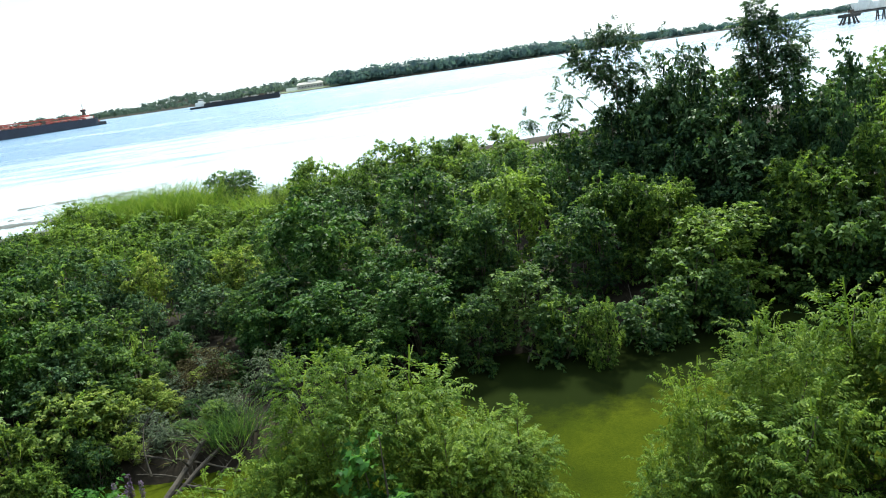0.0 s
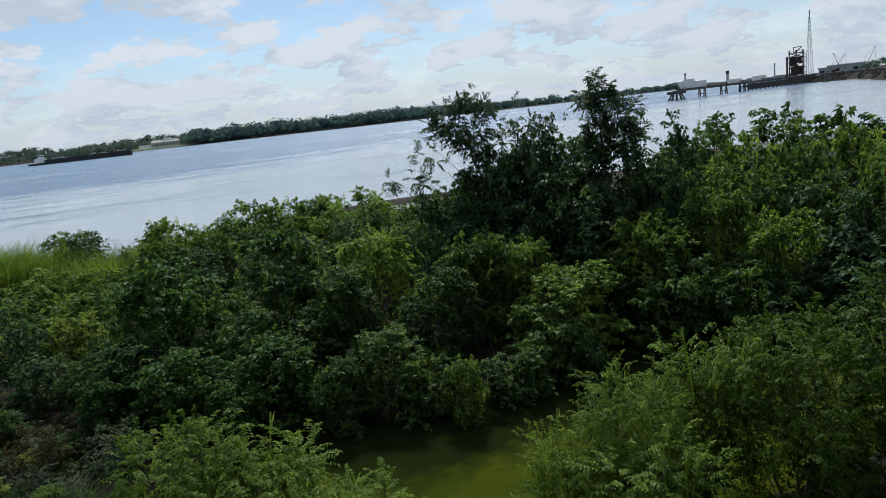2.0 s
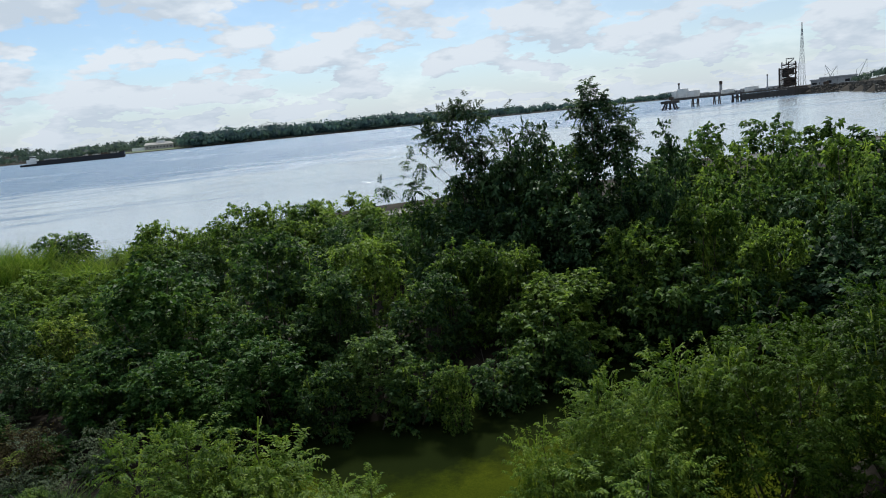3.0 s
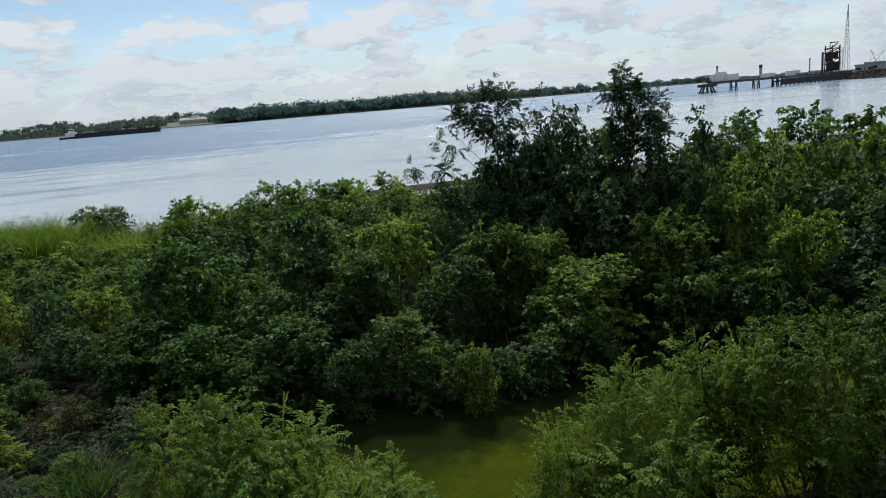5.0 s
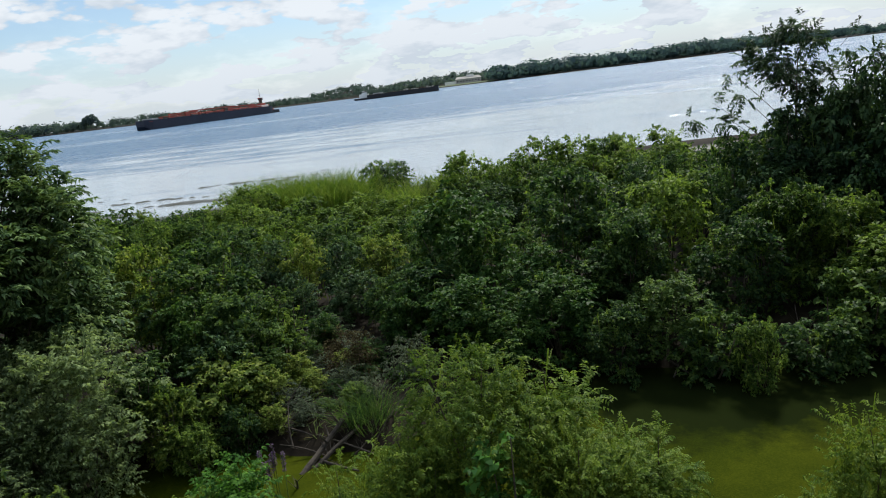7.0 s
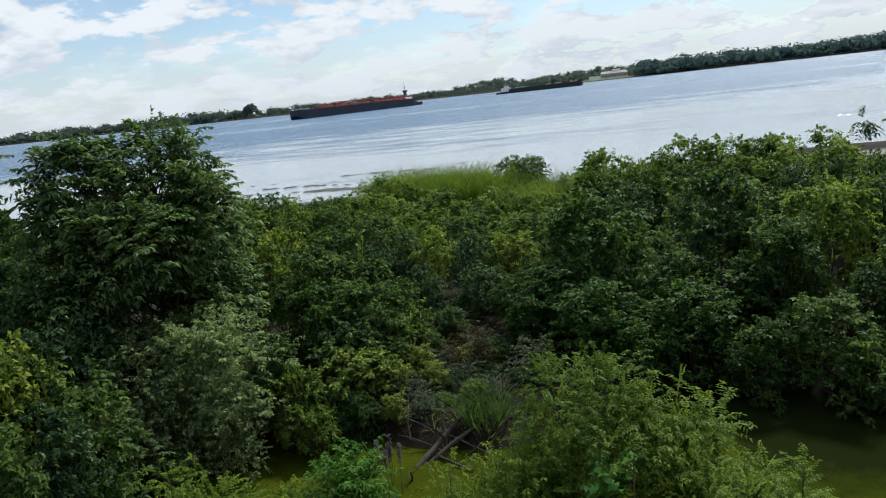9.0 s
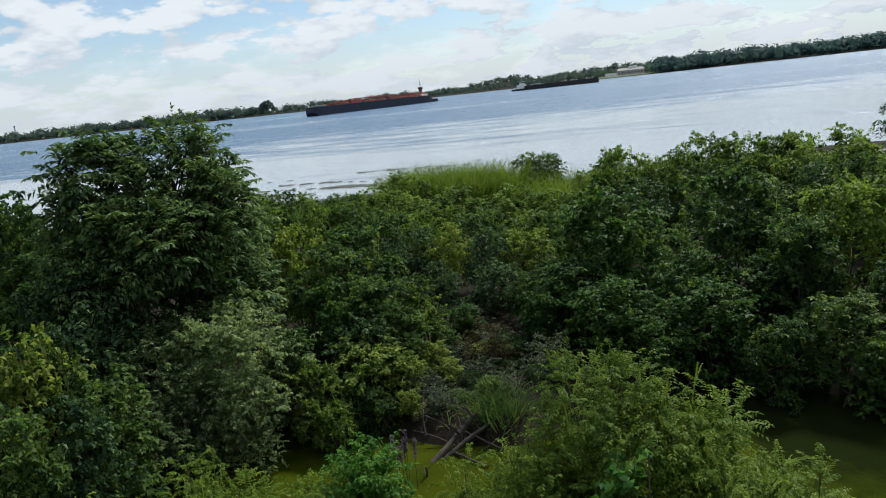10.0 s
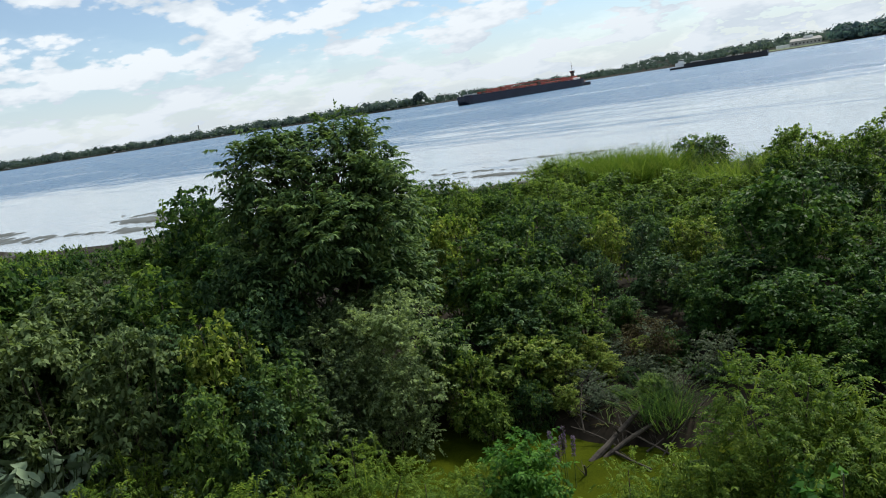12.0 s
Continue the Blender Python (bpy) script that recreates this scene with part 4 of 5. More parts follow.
def broad_leaf_weed():
    """Large round leaves, notched at the stalk, dished and tilted every way on upright stalks."""
    rng = np.random.default_rng(93)
    ob = thing("broad_leaf_weed", "grey-green weed with broad round leaves at the pond's edge", "weed")
    for i in range(32):
        a, d, h = rng.uniform(0, 2 * math.pi), 0.5 * math.sqrt(rng.uniform(0, 1)), rng.uniform(0.35, 0.85)
        at = Vector((d * math.cos(a), d * math.sin(a), h * (1 - 0.5 * d)))
        stalk, leaves = bmesh.new(), bmesh.new()
        tube(stalk, (at.x * 0.4, at.y * 0.4, -0.1), tuple(at), 0.007, 0.005, 4)
        size, turn = rng.uniform(0.07, 0.115), rng.uniform(0, 2 * math.pi)
        m = pose(*at, math.degrees(rng.normal(0, 0.45)), math.degrees(rng.normal(0, 0.45)), math.degrees(turn))
        mid = leaves.verts.new(m @ Vector((0, 0, -0.02)))
        rim = []
        for k in range(10):
            q = 2 * math.pi * k / 10
            r = size * (0.35 if k == 0 else 1.0 + 0.12 * math.cos(q) + rng.uniform(-0.06, 0.06))
            rim.append(leaves.verts.new(m @ Vector((-r * math.cos(q) * 1.12, r * math.sin(q), 0.012 * math.sin(3 * q)))))
        for k in range(10):
            leaves.faces.new((mid, rim[k], rim[(k + 1) % 10]))
        for f in leaves.faces:
            f.smooth = True
        part("leaf", leaves, LEAF_BROAD, part("stalk", stalk, LEAF_OLIVE, ob))
    return ob


weed = broad_leaf_weed()
put(weed, -11.0, 5.2, max(-0.05, ground_z(-11.0, 5.2) - 0.05), 1.5, 2.0, 0)
for x, y, s, turn in ((-11.9, 5.0, 1.5, 70), (-10.3, 5.8, 1.35, 150), (-11.3, 5.9, 1.5, 210), (-12.2, 5.6, 1.4, 290), (-12.7, 4.9, 1.4, 330), (-9.3, 6.5, 1.2, 100), (-8.7, 7.0, 1.1, 20)):
    put_copy(weed, x, y, max(-0.05, ground_z(x, y) - 0.05), s, s * 1.3, turn)


# ---- trees ----
def tree(name, seed, label, lumps, shoots, length, pairs, leaf, width, material, trunk, droop=0.6, spread=0.9, loose=0.25, inner=0.3, axis_up=0.25, where=(0, 0, 0), tips=0):
    """A tree: a tapered trunk, limbs to every clump, and a crown of long drooping compound leaves."""
    rng = np.random.default_rng(seed)
    ob = thing(name, label, "tree", where)
    top = max(z for x, y, z, r in lumps)
    cx = [v for v in lumps if v[2] == top][0]
    bm = bmesh.new()
    tube(bm, (0, 0, -0.2), (cx[0] * 0.8, cx[1] * 0.8, top * 0.9), trunk, trunk * 0.22, 8, 0.12, rng, 6)
    part("trunk", bm, BARK, ob)
    for x, y, z, r in lumps:
        bm = bmesh.new()
        s = max(0.12, min(0.8, (z - math.hypot(x, y) * 0.8) / top))
        a = (cx[0] * 0.8 * s * 0.9, cx[1] * 0.8 * s * 0.9, top * 0.9 * s)
        tube(bm, a, (x, y, z + r * 0.4), trunk * 0.45 * (1.1 - s), trunk * 0.08, 5, 0.1, rng, 4)
        part("limb", bm, BARK, ob)
    p, axis = clusters(rng, lumps, shoots // 6, 6, 0.25, inner, 0.10, axis_up)
    leaves = [fronds(rng, p, axis, length, pairs, leaf, width, droop, spread, 0.25, loose)]
    if tips:
        p2, n2 = shell(rng, lumps, tips, 1.5, 0.05)
        leaves.append(fronds(rng, p2, n2 * 0.5 + np.array([0, 0, 0.9]), length, pairs, leaf, width, droop * 0.6, spread, 0.25, loose))
    part("crown", quads("crown", np.concatenate(leaves)), material, ob)
    return ob


rng = np.random.default_rng(5)
lumps = [(0.0, 0.1, 3.4, 1.3), (0.1, 0.0, 4.5, 0.8)]
# leaders that rise out of the dome: how far along the broad side, across, top
for u, w, z in ((0.65, 0.1, 6.0), (0.4, 0.3, 5.75), (0.95, -0.1, 5.85), (0.1, -0.2, 5.75), (-0.2, 0.2, 5.65), (-0.6, 0.0, 5.75), (-0.9, -0.2, 5.75), (-0.6, 0.4, 5.6), (-1.2, 0.0, 5.7), (-1.0, 0.3, 5.6), (1.3, 0.1, 5.7), (1.15, 0.4, 5.7), (1.6, 0.1, 5.2), (1.75, -0.2, 4.8), (-1.45, 0.1, 5.5), (-1.65, -0.1, 5.15), (0.7, -0.6, 5.5), (-0.3, -0.6, 5.4), (-0.95, -0.6, 5.3)):
    for k, r in ((0, 0.26), (1, 0.36), (2, 0.44)):
        c = 1 - 0.13 * k
        lumps.append(((u * 0.73 - w * 0.68) * c, (u * 0.68 + w * 0.73) * c, z - 0.2 - 0.42 * k, r))
for z, ring, r, k in ((4.35, 1.35, 0.52, 9), (3.7, 1.6, 0.58, 10), (2.9, 1.65, 0.6, 9), (2.1, 1.5, 0.6, 8)):
    for i in range(k):
        q = 2 * math.pi * (i + rng.uniform(-0.3, 0.3)) / k + z
        lumps.append((ring * rng.uniform(0.85, 1.12) * math.cos(q), ring * rng.uniform(0.85, 1.12) * math.sin(q), z + rng.uniform(-0.25, 0.25), r))
left_tree = tree("sumac_tree", 101, "dark green broad tree with long drooping leaves on rising leaders", lumps, 4700, 0.34, 5, 0.155, 0.064, LEAF_TREE, 0.11, droop=0.38, loose=0.2, axis_up=0.6, tips=60, inner=0.3)
left_tree.matrix_basis = pose(-10.0, 11.5, 0.0)

lumps = [(-0.35, 0.15, 6.05, 0.26), (-0.05, 0.05, 6.2, 0.24), (-0.75, 0.25, 5.75, 0.34), (-0.3, 0.1, 5.6, 0.4), (-1.1, 0.35, 5.4, 0.34), (-0.6, 0.2, 5.2, 0.4), (-0.1, 0.0, 5.25, 0.34), (-1.5, 0.5, 5.2, 0.16), (0.35, -0.15, 5.9, 0.2),
         (0.45, -0.15, 5.45, 0.22), (1.1, -0.45, 5.95, 0.17), (0.95, -0.4, 5.5, 0.15), (1.5, -0.6, 5.35, 0.2), (1.8, -0.7, 5.1, 0.26), (-0.2, 0.1, 4.8, 0.4), (0.6, -0.2, 4.9, 0.2), (-1.3, 0.45, 4.6, 0.16), (-2.0, 0.7, 4.5, 0.13), (-2.5, 0.8, 4.1, 0.14), (-1.6, 0.5, 4.0, 0.2), (0.2, 0.0, 4.2, 0.4), (1.3, -0.5, 4.4, 0.3)]
open_tree = tree("sapling", 102, "open-crowned young tree with feathery leaf sprays over the shrubs", lumps, 540, 0.27, 6, 0.125, 0.052, LEAF_DARK, 0.05, droop=0.35, axis_up=0.2, tips=50)
open_tree.matrix_basis = pose(7.2, 19.25, 0.1)
lumps = [(-0.2, 0.1, 6.3, 0.22), (-0.1, 0.05, 5.95, 0.3), (0.1, -0.05, 5.6, 0.36), (-0.45, 0.25, 5.8, 0.22), (-0.35, 0.2, 5.4, 0.32), (0.3, -0.2, 5.2, 0.4), (0.65, -0.45, 5.75, 0.14), (0.65, -0.45, 5.45, 0.17), (-0.1, 0.1, 4.9, 0.4), (0.5, -0.3, 4.6, 0.5), (-0.4, 0.2, 4.4, 0.45)]
slim_tree = tree("sapling", 103, "slender young tree with drooping pinnate leaves", lumps, 660, 0.27, 6, 0.12, 0.05, LEAF_DARK, 0.06, droop=0.3, axis_up=0.3, tips=30)
slim_tree.matrix_basis = pose(10.72, 17.95, 0.15)


# ---- grasses ----
def grass_clump(name, seed, label, count, rx, ry, tall, wide, material=None, where=(0, 0, 0), lean=0.35):
    rng = np.random.default_rng(seed)
    a, rr = rng.uniform(0, 2 * math.pi, count), np.sqrt(rng.random(count))
    base = np.stack([rx * rr * np.cos(a), ry * rr * np.sin(a), np.zeros(count)], -1)
    up = unit(np.stack([rng.normal(0, lean, count), rng.normal(0, lean, count), np.ones(count)], -1))
    h = tall * rng.uniform(0.55, 1.1, count)[:, None]
    side = unit(np.cross(up, rng.normal(0, 1, (count, 3)))) * wide
    bend = unit(np.stack([rng.normal(0, 1, count), rng.normal(0, 1, count), -0.6 * np.ones(count)], -1)) * h * 0.28
    low = np.stack([base - side, base + side, base + up * h * 0.6 + side * 0.7, base + up * h * 0.6 - side * 0.7], 1)
    high = np.stack([base + up * h * 0.6 - side * 0.7, base + up * h * 0.6 + side * 0.7, base + up * h + bend + side * 0.05, base + up * h + bend - side * 0.05], 1)
    ob = part(name, quads(name, np.concatenate([low, high])), material or GRASS)
    ob.matrix_basis = pose(*where)
    return tagged(ob, label, "grass", kind="stuff")


grass_clump("tall_grass", 201, "tall light green reed grass behind the shrubs", 12000, 3.2, 1.6, 2.95, 0.016, where=(-10.2, 31.3, 0.1), lean=0.26)
grass_clump("tall_grass", 202, "tall green grass among the shrubs", 1500, 2.0, 1.6, 2.5, 0.016, where=(-4.0, 28.4, 0.3), lean=0.18)
grass_clump("sedge", 203, "arching green sedge tuft beside the duckweed", 420, 0.38, 0.3, 1.15, 0.009, LEAF_MID, where=(-3.2, 11.4, 0.0), lean=0.45)
grass_clump("sedge", 207, "thin green sedge and weeds on the muddy gap", 420, 1.3, 0.8, 0.55, 0.012, LEAF_OLIVE, where=(-3.9, 11.9, 0.05), lean=0.6)
grass_clump("sedge", 208, "tangled dry stalks lying on the bank", 130, 1.5, 1.0, 0.7, 0.010, DEAD, where=(-4.0, 12.0, 0.08), lean=1.4)
grass_clump("shore_grass", 204, "green weeds and grass along the river shore", 5200, 16, 3.2, 1.5, 0.02, where=(-20.0, 30.5, 0.0), lean=0.25)


grass_clump("shore_grass", 205, "green weeds along the river's edge", 4200, 17, 3.0, 1.1, 0.022, LEAF_MID, where=(-17.0, 36.0, -0.25), lean=0.35)
grass_clump("shore_grass", 206, "low green weeds behind the far shrubs", 2600, 10, 3.0, 1.3, 0.022, LEAF_MID, where=(-28.0, 24.0, -0.1), lean=0.35)


# ---- purple flower spikes ----
def flower_spikes():
    rng = np.random.default_rng(211)
    ob = thing("loosestrife", "purple flower spikes on upright stems in the duckweed", "flower")
    for i in range(7):
        x, y, h = rng.uniform(-0.22, 0.22), rng.uniform(-0.12, 0.12), rng.uniform(0.8, 1.1)
        bm = bmesh.new()
        tube(bm, (x, y, -0.1), (x * 1.3, y * 1.3, h), 0.008, 0.004, 5)
        stem = part("stem", bm, LEAF_OLIVE, ob)
        k = 60
        s = rng.uniform(0.62, 1.0, k)
        a = rng.uniform(0, 2 * math.pi, k)
        base = np.stack([x * (1 + 0.3 * s), y * (1 + 0.3 * s), h * s], -1)
        d = np.stack([np.cos(a), np.sin(a), 0.5 * np.ones(k)], -1)
        part("flower_spike", quads("flower_spike", fronds(rng, base, d, 0.03, 1, 0.035, 0.02, 0.0, 0.6, 0.2, 0.4)), PETAL, stem, "purple petals")
    return ob


put(flower_spikes(), -4.2, 9.35, 0.0, 0.9)


# ---- fallen logs and sticks at the pond's end ----
def log(name, a, b, r0, r1, seed, label):
    rng = np.random.default_rng(seed)
    bm = bmesh.new()
    tube(bm, a, b, r0, r1, 9, 0.05, rng, 7)
    for i in range(3):
        s = rng.uniform(0.3, 0.85)
        p = Vector(a).lerp(Vector(b), s)
        tube(bm, p, p + Vector((rng.uniform(-0.3, 0.3), rng.uniform(-0.3, 0.3), rng.uniform(0.1, 0.3))), r1 * 0.6, r1 * 0.2, 5)
    for v in bm.verts:
        v.co += Vector(noise.noise_vector(v.co * 6)) * r0 * 0.25
    return tagged(part(name, bm, DEADWOOD), label, "log")


log("log", (-4.1, 10.2, -0.05), (-3.5, 11.3, 0.5), 0.06, 0.04, 1, "weathered fallen trunk leaning out of the duckweed")
log("log", (-3.95, 10.35, -0.05), (-3.25, 11.2, 0.3), 0.045, 0.03, 2, "thin weathered trunk beside the pond")
log("branch", (-3.9, 10.6, 0.02), (-3.1, 10.15, 0.03), 0.03, 0.015, 3, "dead branch floating on the duckweed")
log("branch", (-5.1, 11.3, 0.4), (-4.1, 11.1, 0.2), 0.025, 0.012, 4, "bare grey branch on the bank")
log("branch", (-4.3, 12.4, 0.1), (-3.6, 11.9, 0.45), 0.022, 0.012, 5, "bare crooked branch on the bank")
log("branch", (-4.0, 12.6, 0.5), (-3.3, 11.7, 0.12), 0.02, 0.012, 6, "bare thin branch on the bank")
log("stump", (-4.05, 9.75, -0.1), (-4.02, 9.72, 0.2), 0.02, 0.012, 7, "short dead stump in the duckweed")


# ---- the far bank ----
def polar(az, d, z=0.0):
    return Vector((-d * math.sin(radians(az)), d * math.cos(radians(az)), z))


def bank_at(az):
    return float(lerp_table(az, FAR_BANK))


def woods(name, seed, label, a0, a1, step, depth, tall, material, out=8.0, rows=2):
    """Distant woods: for every tree a heap of small leaf clumps, uneven in height and width."""
    rng = np.random.default_rng(seed)
    out_v = []
    az = a0
    while az < a1:
        for row in range(rows):
            a = az + rng.uniform(-step, step) * 0.5
            d = bank_at(a) + out + row * depth + rng.uniform(0, depth)
            c = polar(a, d)
            z0 = ground_z(c.x, c.y)
            h = tall * rng.uniform(0.5, 1.15) * (1 + 0.15 * row)
            w = h * rng.uniform(0.6, 1.05)
            for k, size, low, high in ((22, 0.22, 0.3, 0.75), (92, 0.075, 0.75, 1.02)):
                n = unit(rng.normal(0, 1, (k, 3)))
                p = np.array([c.x, c.y, z0 + h * 0.47]) + n * np.array([w, w, h * 0.5]) * rng.uniform(low, high, k)[:, None]
                u = unit(np.cross(n, rng.normal(0, 1, (k, 3))))
                v = unit(np.cross(n + rng.normal(0, 0.4, (k, 3)), u))
                s = h * size * rng.uniform(0.6, 1.3, k)[:, None]
                out_v.append(np.stack([p - u * s, p - v * s * 0.8, p + u * s, p + v * s * 0.8], 1))
        az += step
    ob = part(name, quads(name, np.concatenate(out_v)), material)
    return tagged(ob, label, "woods", kind="stuff")


woods("far_woods", 301, "dark dense woods on the far river bank", -20, 1.6, 0.26, 18, 21, LEAF_HAZY_DARK, rows=3)
woods("far_woods", 302, "distant low woods on the far river bank", -36, -19, 0.3, 22, 19, LEAF_HAZY_DARK, rows=2)
woods("far_woods", 303, "green trees round the clearing on the far bank", 1.6, 9.0, 0.3, 60, 15, LEAF_HAZY, out=80, rows=3)
woods("far_woods", 304, "green bushy bank and wooded hill across the river", 9.0, 21.0, 0.3, 75, 10.5, LEAF_HAZY, rows=4)
woods("far_woods", 305, "scattered trees on the low far river bank", 21.0, 33.0, 0.42, 30, 15, LEAF_HAZY, rows=2)
woods("far_woods", 306, "long line of trees on the distant river bank", 33.0, 75.0, 0.36, 22, 19, LEAF_HAZY, rows=3)
woods("far_woods", 307, "low bushes on the distant industrial shore", -75, -47.5, 0.4, 90, 5, LEAF_HAZY, out=110, rows=2)


def lone_tree():
    rng = np.random.default_rng(311)
    ob = thing("oak_tree", "broad lone tree standing above the far bank", "tree", polar(32.3, bank_at(32.3) + 14, 1.4))
    ob.scale = (1.3, 1.3, 1.3)
    bm = bmesh.new()
    tube(bm, (0, 0, -1), (0, 0, 12), 0.6, 0.3, 7)
    part("trunk", bm, BARK, ob)
    lumps = [(0, 0, 15, 6), (-7, 0, 13, 5.5), (7, 1, 13.5, 5.5), (2, -3, 11, 5), (-3, 2, 16.5, 5), (4, 0, 17, 5), (-11, 1, 9.5, 4), (11, 0, 9.5, 4)]
    p, n = shell(rng, lumps, 1100, 0.2)
    u = unit(np.cross(n, rng.normal(0, 1, n.shape)))
    v = unit(np.cross(n + rng.normal(0, 0.5, n.shape), u))
    s = rng.uniform(0.7, 1.4, len(p))[:, None]
    part("crown", quads("crown", np.stack([p - u * s, p - v * s, p + u * s, p + v * s], 1)), LEAF_HAZY, ob)
    return ob


lone_tree()


def waterside_house():
    c = polar(3.7, bank_at(3.7) + 55)
    z = ground_z(c.x, c.y)
    ob = thing("waterside_building", "long low pale building on a grassy slope across the river", "building", (c.x, c.y, z), 3.7)
    bm = bmesh.new(); box(bm, 0, 0, 4.0, 46, 16, 9.0)
    part("wall", bm, CONCRETE, ob)
    bm = bmesh.new()
    vs = [bm.verts.new(v) for v in ((-24, -9, 8.5), (24, -9, 8.5), (24, 9, 8.5), (-24, 9, 8.5), (-20, 0, 12.5), (20, 0, 12.5))]
    for f in ((0, 1, 5, 4), (2, 3, 4, 5), (1, 2, 5), (3, 0, 4), (3, 2, 1, 0)):
        bm.faces.new([vs[i] for i in f])
    part("roof", bm, CONCRETE, ob, "pale grey hipped roof")
    bm = bmesh.new(); box(bm, -33, 3, 2.8, 20, 12, 6.6)
    part("annex", bm, WHITE_PAINT, ob, "low white annex")
    bm = bmesh.new(); box(bm, 4, 3, 12.5, 14, 8, 5.0, bevel=0.2)
    part("upper_storey", bm, WHITE_PAINT, ob)
    for i in range(8):
        bm = bmesh.new(); box(bm, -19 + i * 5.4, -8.03, 4.6, 2.2, 0.12, 2.4)
        part("window", bm, GLASS_DARK, ob)
    return ob


waterside_house()
bm = bmesh.new()
gr = [(polar(a, bank_at(a) + d), d) for a in np.linspace(1.6, 7.2, 12) for d in (6, 24, 48)]
vs = [bm.verts.new((p.x, p.y, ground_z(p.x, p.y) + 0.9)) for p, d in gr]
for i in range(11):
    for j in range(2):
        bm.faces.new((vs[i * 3 + j], vs[i * 3 + j + 1], vs[i * 3 + j + 4], vs[i * 3 + j + 3]))
LAWN = surface("lawn", (0.07, 0.11, 0.035), (0.12, 0.16, 0.055), 0.05, 0.9, 0.0, fine=0.5)
tagged(part("lawn", bm, LAWN), "mown grass slope below the white building", "lawn", kind="structure")


# ---- ships ----
def hull_mesh(length, beam, high, draft, rake, bow_up=0.0):
    """A barge hull along x, its bow at -x: raked bow and stern, slightly rounded sides, a rim round the deck."""
    bm = bmesh.new()
    stations = [(-0.5, 0.55, 0.6), (-0.485, 0.85, 0.25), (-0.46, 0.97, 0.05), (-0.4, 1, 0), (0.42, 1, 0), (0.47, 0.97, 0.1), (0.5, 0.86, 0.45)]
    rings = []
    for s, w, lift in stations:
        x, b = s * length, beam / 2 * w
        top = high + (bow_up * max(0.0, (-s - 0.36) / 0.14))
        low = -draft + (high + draft) * lift * rake
        rings.append([bm.verts.new((x, y, z)) for y, z in ((-b, top), (-b, low + 0.8), (-b * 0.92, low), (b * 0.92, low), (b, low + 0.8), (b, top), (b - 0.4, top), (b - 0.4, top - 1.0), (-b + 0.4, top - 1.0), (-b + 0.4, top))])
    for p, q in zip(rings, rings[1:]):
        for k in range(10):
            bm.faces.new((p[k], q[k], q[(k + 1) % 10], p[(k + 1) % 10]))
    bm.faces.new(rings[0]); bm.faces.new(rings[-1][::-1])
    bmesh.ops.recalc_face_normals(bm, faces=bm.faces)
    return bm


